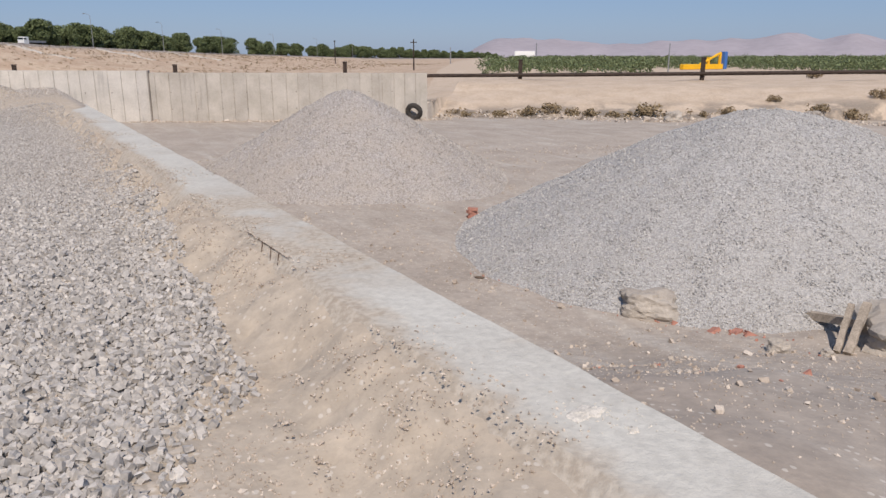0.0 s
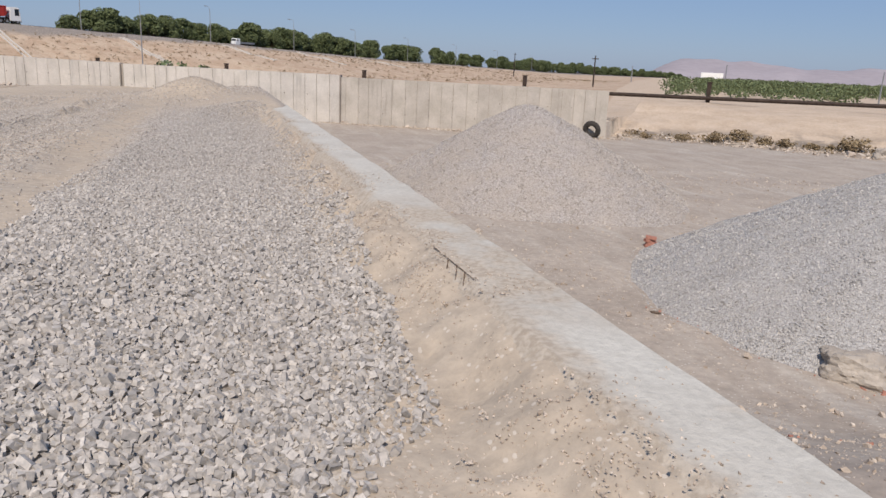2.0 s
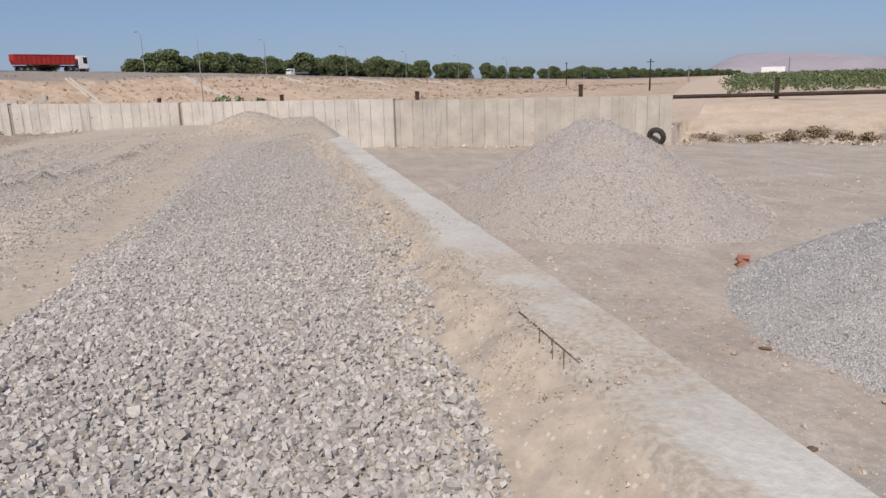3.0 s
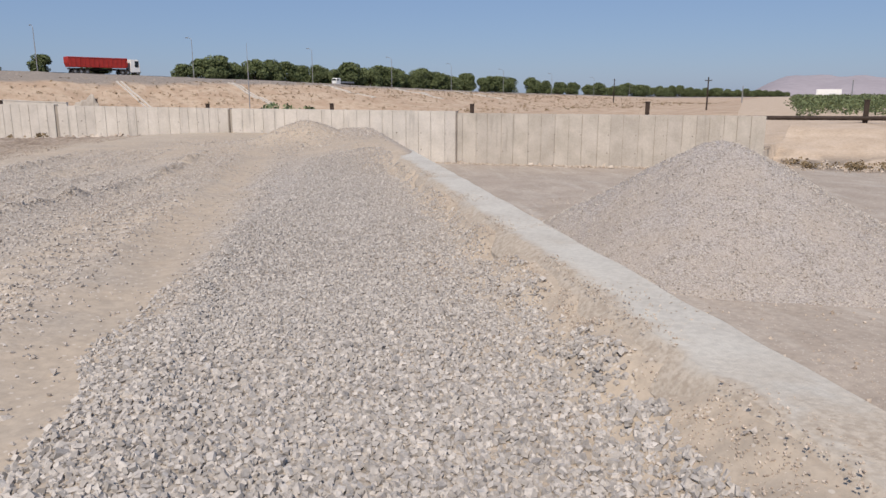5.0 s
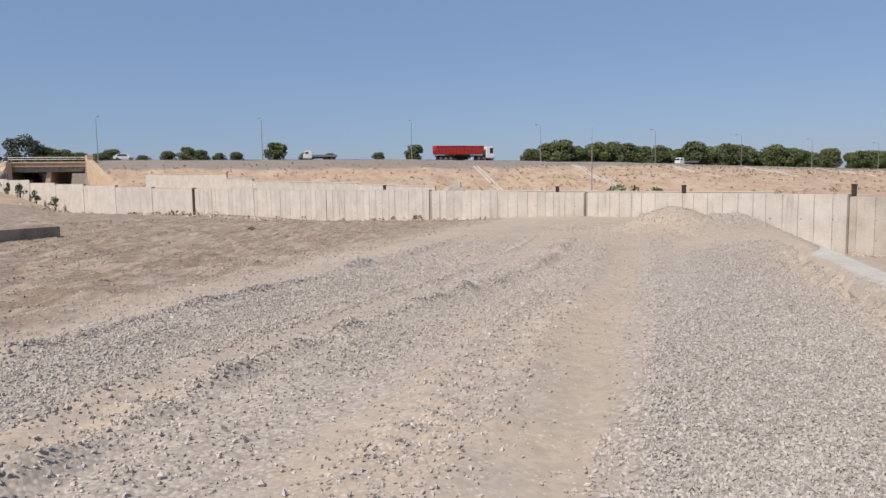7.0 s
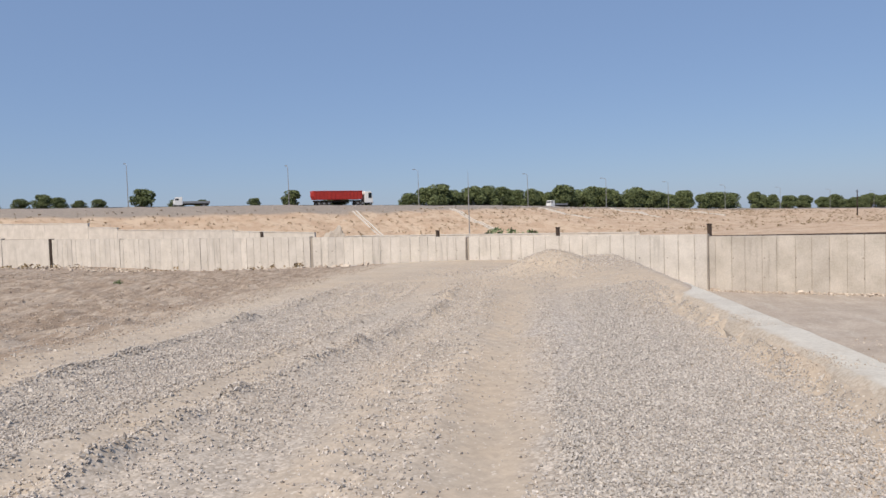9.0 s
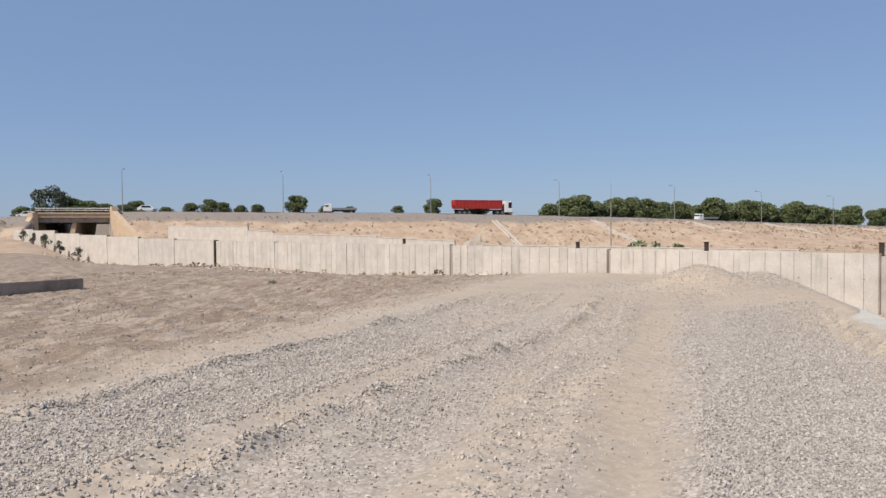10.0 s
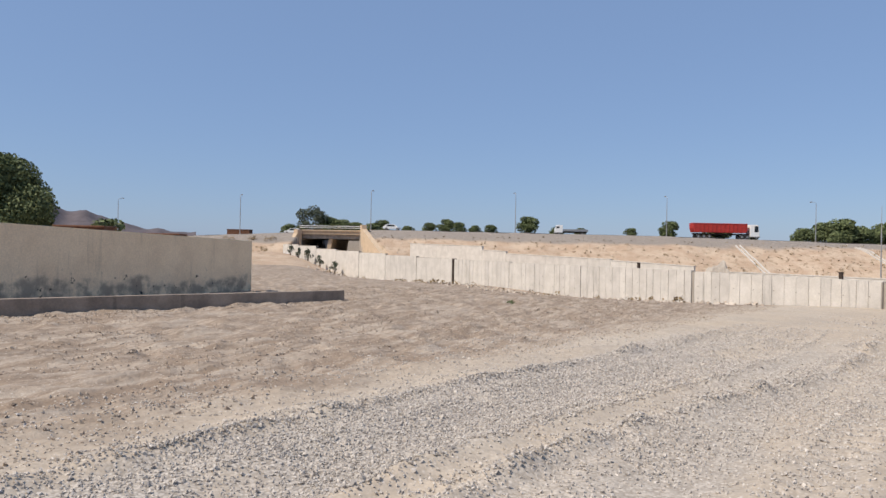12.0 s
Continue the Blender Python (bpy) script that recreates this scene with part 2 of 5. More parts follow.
def ground_material():
    m, nt, b = material("dusty_ground", 0.95)
    p = world_pos(nt)
    sep = nt.nodes.new("ShaderNodeSeparateXYZ")
    nt.links.new(p, sep.inputs[0])
    x, y, z = sep.outputs
    u = calc(nt, 'SUBTRACT', calc(nt, 'MULTIPLY_ADD', x, NX, calc(nt, 'MULTIPLY', y, NY)), 2.2)
    s = calc(nt, 'MULTIPLY_ADD', x, DX, calc(nt, 'MULTIPLY', y, DY))
    big = noise_tex(nt, p, 0.16, 5)
    mid = noise_tex(nt, p, 0.9, 5)
    fine = noise_tex(nt, p, 9.0, 6, 0.7)
    grit = cells(nt, p, 34.0)
    warp = calc(nt, 'MULTIPLY_ADD', mid, 1.2, -0.6)
    uw = calc(nt, 'ADD', u, warp)
    # soil
    soil = mix(nt, ramp(nt, mid, 0.35, 0.65), DUST, SAND)
    soil = mix(nt, calc(nt, 'MULTIPLY', ramp(nt, big, 0.45, 0.7), 0.55), soil, SAND_PALE)
    # earthy part of the pad
    stretch = nt.nodes.new("ShaderNodeMapping")
    stretch.vector_type = 'TEXTURE'
    stretch.inputs["Rotation"].default_value = (0, 0, 0.695)
    stretch.inputs["Scale"].default_value = (0.33, 2.2, 1.0)
    nt.links.new(p, stretch.inputs[0])
    streak = noise_tex(nt, stretch.outputs[0], 0.7, 5)
    furrow = noise_tex(nt, stretch.outputs[0], 1.7, 6, 0.65)
    earth = mix(nt, ramp(nt, calc(nt, 'MULTIPLY_ADD', mid, 0.3, calc(nt, 'MULTIPLY', furrow, 0.7)), 0.42, 0.62), EARTH, (0.375, 0.315, 0.255))
    earth_zone = calc(nt, 'MULTIPLY', ramp(nt, uw, -8.6, -10.4), ramp(nt, y, 34.0, 26.0))
    col = mix(nt, calc(nt, 'MULTIPLY', earth_zone, 0.95), soil, earth)
    # crushed stone laid on the pad in bands
    chips = nt.nodes.new("ShaderNodeSeparateColor")
    nt.links.new(grit.outputs["Color"], chips.inputs[0])
    stones = mix(nt, chips.outputs[1], tuple(v * 0.68 for v in GREY_STONE), tuple(v * 1.3 for v in GREY_STONE))
    # shade in the gaps between stones, painted as dark cell borders
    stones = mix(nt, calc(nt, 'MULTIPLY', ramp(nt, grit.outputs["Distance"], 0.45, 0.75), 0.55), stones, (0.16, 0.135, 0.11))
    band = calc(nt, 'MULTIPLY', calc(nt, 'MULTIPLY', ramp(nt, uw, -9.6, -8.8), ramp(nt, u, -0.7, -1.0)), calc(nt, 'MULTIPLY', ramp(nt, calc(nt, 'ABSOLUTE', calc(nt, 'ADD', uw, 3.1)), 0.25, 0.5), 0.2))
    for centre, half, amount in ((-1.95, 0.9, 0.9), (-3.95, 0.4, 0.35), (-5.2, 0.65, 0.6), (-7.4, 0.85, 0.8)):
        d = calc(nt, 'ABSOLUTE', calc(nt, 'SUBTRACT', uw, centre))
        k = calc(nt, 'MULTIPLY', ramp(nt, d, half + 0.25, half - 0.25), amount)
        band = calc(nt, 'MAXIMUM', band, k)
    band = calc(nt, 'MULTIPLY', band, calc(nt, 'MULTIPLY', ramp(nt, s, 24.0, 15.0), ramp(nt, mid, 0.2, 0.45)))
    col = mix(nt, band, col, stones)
    # lower yard: greyish dust with pale puddle marks
    yard_zone = ramp(nt, u, 0.0, 0.2)
    yard = mix(nt, ramp(nt, mid, 0.3, 0.7), (0.32, 0.272, 0.226), (0.39, 0.338, 0.285))
    yard = mix(nt, calc(nt, 'MULTIPLY', ramp(nt, streak, 0.48, 0.72), 0.45), yard, (0.48, 0.445, 0.395))
    yard = mix(nt, calc(nt, 'MULTIPLY', ramp(nt, noise_tex(nt, p, 0.35, 4), 0.55, 0.7), 0.4), yard, (0.34, 0.285, 0.24))
    near = calc(nt, 'MULTIPLY', yard_zone, ramp(nt, y, 34.5, 33.0))
    col = mix(nt, near, col, yard)
    # sandy country beyond the yard, salmon tinted
    dry = mix(nt, ramp(nt, mid, 0.3, 0.7), (0.44, 0.345, 0.255), (0.52, 0.42, 0.325))
    beyond = calc(nt, 'MULTIPLY', ramp(nt, y, 33.5, 36.0), yard_zone)
    col = mix(nt, beyond, col, dry)
    scrub_strip = calc(nt, 'MULTIPLY', ramp(nt, y, 33.0, 34.0), calc(nt, 'MULTIPLY', ramp(nt, y, 38.0, 36.0), ramp(nt, noise_tex(nt, p, 0.55, 4), 0.42, 0.55)))
    col = mix(nt, calc(nt, 'MULTIPLY', scrub_strip, yard_zone), col, (0.24, 0.20, 0.16))
    # embankment: reddish sand with dry tufts, grey shoulder on top
    behind_wall = calc(nt, 'MULTIPLY', calc(nt, 'LESS_THAN', calc(nt, 'MULTIPLY_ADD', y, 0.13, x), -2.0), calc(nt, 'GREATER_THAN', y, 48.0))
    side = calc(nt, 'MAXIMUM', calc(nt, 'LESS_THAN', x, -75.0), behind_wall)
    bank = mix(nt, ramp(nt, noise_tex(nt, p, 0.25, 5), 0.35, 0.65), (0.40, 0.29, 0.205), (0.475, 0.37, 0.275))
    tuft = ramp(nt, noise_tex(nt, p, 0.8, 4, 0.6), 0.55, 0.66)
    bank = mix(nt, calc(nt, 'MULTIPLY', tuft, 0.6), bank, (0.24, 0.18, 0.11))
    attr = nt.nodes.new("ShaderNodeAttribute")
    attr.attribute_name = "shoulder"
    shoulder = mix(nt, ramp(nt, fine, 0.3, 0.7), (0.19, 0.165, 0.145), (0.30, 0.265, 0.23))
    bank = mix(nt, attr.outputs["Fac"], bank, shoulder)
    col = mix(nt, side, col, bank)
    # grain
    speck = mix(nt, ramp(nt, fine, 0.25, 0.75), (0.80, 0.80, 0.80), (1.18, 1.17, 1.15))
    col = mix(nt, 0.8, col, speck, 'MULTIPLY')
    pebble = calc(nt, 'MULTIPLY', calc(nt, 'GREATER_THAN', chips.outputs[0], 0.90), ramp(nt, grit.outputs["Distance"], 0.45, 0.3))
    col = mix(nt, calc(nt, 'MULTIPLY', pebble, 0.5), col, (0.62, 0.57, 0.50))
    nt.links.new(col, b.inputs["Base Color"])
    h = calc(nt, 'MULTIPLY_ADD', fine, 0.8, calc(nt, 'MULTIPLY', grit.outputs["Distance"], calc(nt, 'MULTIPLY_ADD', band, -0.35, -0.12)))
    rough_soil = calc(nt, 'MULTIPLY_ADD', noise_tex(nt, p, 4.5, 5, 0.7), 3.5, calc(nt, 'MULTIPLY', noise_tex(nt, stretch.outputs[0], 3.0, 4), 3.0))
    h = calc(nt, 'MULTIPLY_ADD', earth_zone, rough_soil, h)
    bump(nt, b, h, 0.45, 0.02)
    return m


def stone_material(name, a, b_col, c_col):
    m, nt, b = material(name, 0.9)
    g = nt.nodes.new("ShaderNodeNewGeometry")
    r = g.outputs["Random Per Island"]
    cr = nt.nodes.new("ShaderNodeValToRGB")
    e = cr.color_ramp.elements
    e[0].color, e[1].color = (*a, 1), (*c_col, 1)
    mid = e.new(0.55)
    mid.color = (*b_col, 1)
    nt.links.new(r, cr.inputs[0])
    c = coords(nt)
    col = mix(nt, ramp(nt, noise_tex(nt, c, 60.0, 3), 0.3, 0.7), (0.82, 0.82, 0.82), (1.12, 1.1, 1.08))
    nt.links.new(mix(nt, 1.0, cr.outputs[0], col, 'MULTIPLY'), b.inputs["Base Color"])
    return m


def concrete(name, pale, dark, streaks=True, bumpy=0.3):
    m, nt, b = material(name, 0.88)
    c = coords(nt)
    col = mix(nt, ramp(nt, noise_tex(nt, c, 1.3, 6), 0.3, 0.7), dark, pale)
    if streaks:
        st = nt.nodes.new("ShaderNodeMapping")
        st.inputs["Scale"].default_value = (4.0, 4.0, 0.35)
        nt.links.new(c, st.inputs[0])
        k = ramp(nt, noise_tex(nt, st.outputs[0], 1.1, 5), 0.56, 0.74)
        col = mix(nt, calc(nt, 'MULTIPLY', k, 0.5), col, tuple(v * 0.55 for v in dark))
    col = mix(nt, 0.6, col, mix(nt, ramp(nt, noise_tex(nt, c, 22.0, 5), 0.3, 0.7), (0.84, 0.84, 0.84), (1.12, 1.12, 1.12)), 'MULTIPLY')
    if streaks:
        info = nt.nodes.new("ShaderNodeObjectInfo")
        col = mix(nt, 1.0, col, mix(nt, info.outputs["Random"], (0.93, 0.93, 0.935), (1.04, 1.04, 1.035)), 'MULTIPLY')
    nt.links.new(col, b.inputs["Base Color"])
    bump(nt, b, noise_tex(nt, c, 30.0, 5, 0.65), bumpy, 0.015)
    return m


def stained_plaster(name):
    m = concrete(name, (0.85, 0.68, 0.47), (0.77, 0.60, 0.41), True)
    nt = m.node_tree
    b = nt.nodes["Principled BSDF"]
    was = b.inputs["Base Color"].links[0].from_socket
    c = coords(nt)
    sep = nt.nodes.new("ShaderNodeSeparateXYZ")
    nt.links.new(c, sep.inputs[0])
    edge = calc(nt, 'ADD', sep.outputs[2], calc(nt, 'MULTIPLY_ADD', noise_tex(nt, c, 0.7, 5), 1.5, -0.75))
    blot = calc(nt, 'MULTIPLY', ramp(nt, edge, 2.0, 1.75), ramp(nt, noise_tex(nt, c, 2.2, 5), 0.35, 0.6))
    col = mix(nt, calc(nt, 'MULTIPLY', blot, 0.7), was, (0.17, 0.15, 0.13))
    flake = ramp(nt, noise_tex(nt, c, 5.0, 4), 0.64, 0.68)
    col = mix(nt, calc(nt, 'MULTIPLY', flake, ramp(nt, edge, 2.3, 2.0)), col, (0.06, 0.055, 0.05))
    nt.links.new(col, b.inputs["Base Color"])
    return m


def leaf_material(name, dark, light):
    m, nt, b = material(name, 0.7)
    g = nt.nodes.new("ShaderNodeNewGeometry")
    info = nt.nodes.new("ShaderNodeObjectInfo")
    col = mix(nt, g.outputs["Random Per Island"], dark, light)
    col = mix(nt, calc(nt, 'MULTIPLY', info.outputs["Random"], 0.35), col, tuple(v * 0.6 for v in light))
    nt.links.new(col, b.inputs["Base Color"])
    return m


M_GROUND = ground_material()
M_STONE = stone_material("crushed_stone", (0.31, 0.29, 0.266), (0.42, 0.393, 0.361), (0.53, 0.498, 0.457))
M_STONE_GREY = stone_material("grey_crushed_stone", (0.33, 0.32, 0.305), (0.45, 0.435, 0.415), (0.57, 0.55, 0.52))
M_STONE_DUSTY = stone_material("dusty_crushed_stone", (0.34, 0.308, 0.275), (0.45, 0.412, 0.37), (0.56, 0.52, 0.47))
M_CLOD = stone_material("dry_earth_clods", (0.26, 0.205, 0.16), (0.36, 0.30, 0.24), (0.46, 0.395, 0.325))
M_RUBBLE = stone_material("pale_rubble", (0.34, 0.28, 0.225), (0.47, 0.40, 0.33), (0.60, 0.53, 0.45))
M_WALL = concrete("board_marked_concrete", (0.52, 0.475, 0.415), (0.42, 0.38, 0.325))
M_WALL_PALE = concrete("pale_board_marked_concrete", (0.60, 0.56, 0.505), (0.50, 0.465, 0.415))
M_STRIP = concrete("dusty_smooth_concrete", (0.52, 0.50, 0.445), (0.455, 0.43, 0.38), False, 0.5)


def sand_on_strip(m):
    """Drifted sand lying on parts of the wall top."""
    nt = m.node_tree
    b = nt.nodes["Principled BSDF"]
    was = b.inputs["Base Color"].links[0].from_socket
    p = world_pos(nt)
    sep = nt.nodes.new("ShaderNodeSeparateXYZ")
    nt.links.new(p, sep.inputs[0])
    u = calc(nt, 'SUBTRACT', calc(nt, 'MULTIPLY_ADD', sep.outputs[0], NX, calc(nt, 'MULTIPLY', sep.outputs[1], NY)), 2.2)
    s = calc(nt, 'MULTIPLY_ADD', sep.outputs[0], DX, calc(nt, 'MULTIPLY', sep.outputs[1], DY))
    n = calc(nt, 'MULTIPLY_ADD', noise_tex(nt, p, 2.2, 6), 1.3, -0.65)
    left = ramp(nt, calc(nt, 'MULTIPLY_ADD', n, 0.4, u), 0.02, -0.12)
    drift = calc(nt, 'MULTIPLY', ramp(nt, s, 2.6, 3.3), ramp(nt, s, 6.6, 5.4))
    drift = calc(nt, 'MULTIPLY', drift, ramp(nt, n, -0.22, 0.08))
    patch = calc(nt, 'MULTIPLY', ramp(nt, n, 0.08, 0.22), 0.35)
    f = calc(nt, 'MAXIMUM', calc(nt, 'MAXIMUM', left, drift), patch)
    sand = mix(nt, ramp(nt, noise_tex(nt, p, 26.0, 5), 0.35, 0.65), tuple(v * 0.8 for v in SAND), SAND_PALE)
    nt.links.new(mix(nt, calc(nt, 'MULTIPLY', f, 0.9), was, sand), b.inputs["Base Color"])


sand_on_strip(M_STRIP)
M_GROOVE = concrete("dirty_formwork_groove", (0.38, 0.335, 0.285), (0.27, 0.24, 0.205))
M_PLASTER = stained_plaster("stained_plaster")
M_GREY_CONC = concrete("grey_concrete", (0.34, 0.30, 0.26), (0.22, 0.195, 0.17))
M_KERB = concrete("dirty_brown_concrete", (0.37, 0.30, 0.24), (0.22, 0.175, 0.14), True, 0.6)
M_ABUT = concrete("tan_bridge_concrete", (0.56, 0.43, 0.30), (0.45, 0.345, 0.245))
M_DARK_STEEL = plain("rusted_dark_steel", (0.055, 0.04, 0.032), 0.75, 0.3, 0.35)
M_RUST = plain("rusty_steel", (0.16, 0.075, 0.045), 0.8, 0.2, 0.35)
M_RED_BODY = plain("faded_red_paint", (0.40, 0.04, 0.033), 0.5, 0.0, 0.15, 1.0, 0.05)
M_WHITE = plain("white_vehicle_paint", (0.78, 0.78, 0.76), 0.4, 0.0, 0.05, 1.0, 0.02)
M_YELLOW = plain("yellow_paint", (0.80, 0.43, 0.02), 0.5, 0.0, 0.12, 1.0, 0.05)
M_BLUE = plain("blue_paint", (0.06, 0.16, 0.42), 0.5, 0.0, 0.12, 1.0, 0.05)
M_TYRE = plain("dusty_black_rubber", (0.05, 0.045, 0.04), 0.85, 0.0, 0.3, 8.0, 0.3)
M_GLASS_DARK = plain("dark_window_glass", (0.02, 0.025, 0.03), 0.12, 0.0, 0.1, 1.0, 0.0)
M_BRICK = plain("red_clay_brick", (0.40, 0.19, 0.14), 0.85, 0.0, 0.25, 12.0, 0.4)
M_WOOD = plain("weathered_grey_wood", (0.34, 0.285, 0.225), 0.85, 0.0, 0.3, 14.0, 0.5)
M_GALV = plain("galvanised_steel", (0.34, 0.34, 0.34), 0.5, 0.6, 0.15)
M_ASPHALT = plain("road_asphalt", (0.075, 0.072, 0.068), 0.9, 0.0, 0.2, 2.0)
M_LEAF = leaf_material("pine_foliage", (0.075, 0.098, 0.042), (0.165, 0.198, 0.085))
M_LEAF_GREY = leaf_material("dusty_olive_foliage", (0.10, 0.135, 0.065), (0.21, 0.26, 0.13))
M_LEAF_ORCHARD = leaf_material("orchard_foliage", (0.075, 0.10, 0.045), (0.165, 0.20, 0.095))
M_LEAF_EUC = leaf_material("grey_green_foliage", (0.06, 0.075, 0.05), (0.13, 0.15, 0.105))
M_DRY = leaf_material("dry_scrub", (0.17, 0.12, 0.065), (0.34, 0.26, 0.155))
M_BARK = plain("brown_bark", (0.13, 0.095, 0.07), 0.95, 0.0, 0.3, 5.0, 0.6)
# far range: distance haze is mixed into its pale lavender base colour
M_HAZE_HILL = plain("haze_tinted_bare_hills", (0.32, 0.29, 0.31), 1.0, 0.0, 0.08, 0.004, 0.0)
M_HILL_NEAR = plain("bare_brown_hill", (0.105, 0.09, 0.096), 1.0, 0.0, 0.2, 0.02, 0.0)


# ---- building helpers ----
def link(name, bm, mat, parent=None, label="", smooth=False):
    me = bpy.data.meshes.new(name)
    bm.to_mesh(me)
    bm.free()
    me.materials.append(mat)
    if smooth:
        me.polygons.foreach_set("use_smooth", [True] * len(me.polygons))
    ob = new(name, me)
    if parent is not None:
        ob.parent = parent
    if label:
        tagged(ob, label)
    return ob


def part(name, bm, mat, parent, label="", smooth=False):
    return link(name, bm, mat, parent, label, smooth)


def from_arrays(name, verts, faces, mat, smooth=False):
    me = bpy.data.meshes.new(name)
    verts = np.asarray(verts, dtype=np.float32)
    faces = np.asarray(faces, dtype=np.int32)
    me.vertices.add(len(verts))
    me.vertices.foreach_set("co", verts.ravel())
    k = faces.shape[1]
    me.loops.add(faces.size)
    me.loops.foreach_set("vertex_index", faces.ravel())
    me.polygons.add(len(faces))
    me.polygons.foreach_set("loop_start", np.arange(0, faces.size, k, dtype=np.int32))
    me.polygons.foreach_set("use_smooth", np.full(len(faces), smooth, dtype=bool))
    me.update(calc_edges=True)
    me.materials.append(mat)
    return me


def box(bm, lo, hi, bevel=0.0, m=None):
    lo, hi = Vector(lo), Vector(hi)
    got = bmesh.ops.create_cube(bm, size=1.0, matrix=Matrix.Translation((lo + hi) / 2) @ Matrix.Diagonal((*(hi - lo), 1)))
    vs = got["verts"]
    if bevel:
        es = list({e for v in vs for e in v.link_edges})
        r = bmesh.ops.bevel(bm, geom=es, offset=bevel, segments=1, affect='EDGES')
        vs = list({v for f in r["faces"] for v in f.verts} | {v for v in vs if v.is_valid})
    if m is not None:
        bmesh.ops.transform(bm, matrix=m, verts=vs)
    return vs


def rod(bm, a, b, r0, r1=None, seg=8):
    a, b = Vector(a), Vector(b)
    r1 = r0 if r1 is None else r1
    m = Matrix.Translation((a + b) / 2) @ (b - a).to_track_quat("Z", "Y").to_matrix().to_4x4()
    return bmesh.ops.create_cone(bm, cap_ends=True, segments=seg, radius1=r0, radius2=r1, depth=(b - a).length, matrix=m)["verts"]


def prism(bm, outline, axis_len, m):
    """An outline in x, z pushed along y."""
    a = [bm.verts.new(m @ Vector((x, 0, z))) for x, z in outline]
    b = [bm.verts.new(m @ Vector((x, axis_len, z))) for x, z in outline]
    bm.faces.new(a)
    bm.faces.new(b[::-1])
    for i in range(len(a)):
        j = (i + 1) % len(a)
        bm.faces.new((a[j], a[i], b[i], b[j]))
    bmesh.ops.recalc_face_normals(bm, faces=bm.faces[:])


def thing(name, x, y, z, turn=0.0, label="", category="", group="", kind=""):
    ob = new(name)
    ob.matrix_basis = pose(x, y, z, 0, 0, turn)
    return tagged(ob, label, category, group, kind)


# ---- ground ----
def axis(*runs):
    out = []
    for a, b, step in runs:
        out.extend(np.arange(a, b - 1e-6, step))
    return np.array(out + [runs[-1][1]])


def build_ground():
    xs = axis((-4000, -600, 200), (-600, -240, 30), (-240, -186, 2.6), (-186, -140, 0.9), (-140, -80, 2.4), (-80, -34, 0.8), (-34, -18, 0.16), (-18, -9, 0.11), (-9, 5, 0.075), (5, 12, 0.22), (12, 60, 1.2), (60, 300, 12), (300, 4000, 200))
    ys = axis((-3000, -300, 200), (-300, -60, 14), (-60, -16, 1.4), (-16, -6, 0.3), (-6, 1, 0.14), (1, 14, 0.075), (14, 24, 0.14), (24, 46, 0.35), (46, 120, 1.6), (120, 320, 3.5), (320, 800, 14), (800, 4600, 200))
    gx, gy = np.meshgrid(xs, ys)
    gz = height(gx.ravel(), gy.ravel())
    n, m = len(xs), len(ys)
    verts = np.stack([gx.ravel(), gy.ravel(), gz], 1)
    i = (np.arange(m - 1)[:, None] * n + np.arange(n - 1)[None, :]).ravel()
    faces = np.stack([i, i + 1, i + n + 1, i + n], 1)
    me = from_arrays("ground", verts, faces, M_GROUND, True)
    side, rz, along = to_highway(gx.ravel(), gy.ravel())
    band = (1 - sstep(7.0, 8.8, side + 1.0 * vnoise(gx.ravel(), gy.ravel(), 3, 20)))
    a = me.attributes.new("shoulder", 'FLOAT', 'POINT')
    a.data.foreach_set("value", band.astype(np.float32))
    return tagged(new("ground", me), "dusty sand and gravel ground with vehicle tracks", "ground", "", "structure")


ground = build_ground()


# ---- retaining wall whose top shows as a long concrete strip ----
def along_strip(s, u):
    """The point s along and u across the retaining wall."""
    c = u + 2.2
    return Vector((DX * s + NX * c, DY * s + NY * c))


def build_strip():
    root = tagged(new("retaining_wall"), "long low retaining wall with a dusty smooth concrete top", "wall", "", "structure")
    bm = bmesh.new()
    n = 180
    rows = []
    for k in range(n + 1):
        s = -1.5 + 21.5 * k / n
        e1 = 0.02 * math.sin(s * 1.7) + 0.018 * noise.noise((s * 2.1, 0, 0))
        e2 = 0.015 * noise.noise((s * 2.7, 5, 0))
        rise = 0.012 * noise.noise((s * 1.3, 9, 0))
        crumb = 0.04 * abs(noise.noise((s * 1.1, 2, 0)))
        prof = [(-0.30 + e1, 0.9), (-0.25 + e1 - crumb, 1.40), (-0.16 + e1 - crumb, 1.50 + rise), (-0.08 + e1, 1.567 + rise), (0.10, 1.577 + rise), (0.352 + e2, 1.575 + rise), (0.376 + e2, 1.552 + rise), (0.38 + e2, -0.3)]
        row = []
        for u, z in prof:
            p = along_strip(s, u)
            row.append(bm.verts.new((p.x, p.y, z)))
        rows.append(row)
    for a, b in zip(rows, rows[1:]):
        for i in range(len(a) - 1):
            bm.faces.new((a[i], a[i + 1], b[i + 1], b[i]))
    bm.faces.new(rows[0][::-1])
    bm.faces.new(rows[-1])
    bmesh.ops.recalc_face_normals(bm, faces=bm.faces[:])
    part("wall_body", bm, M_STRIP, root)
    return root


build_strip()

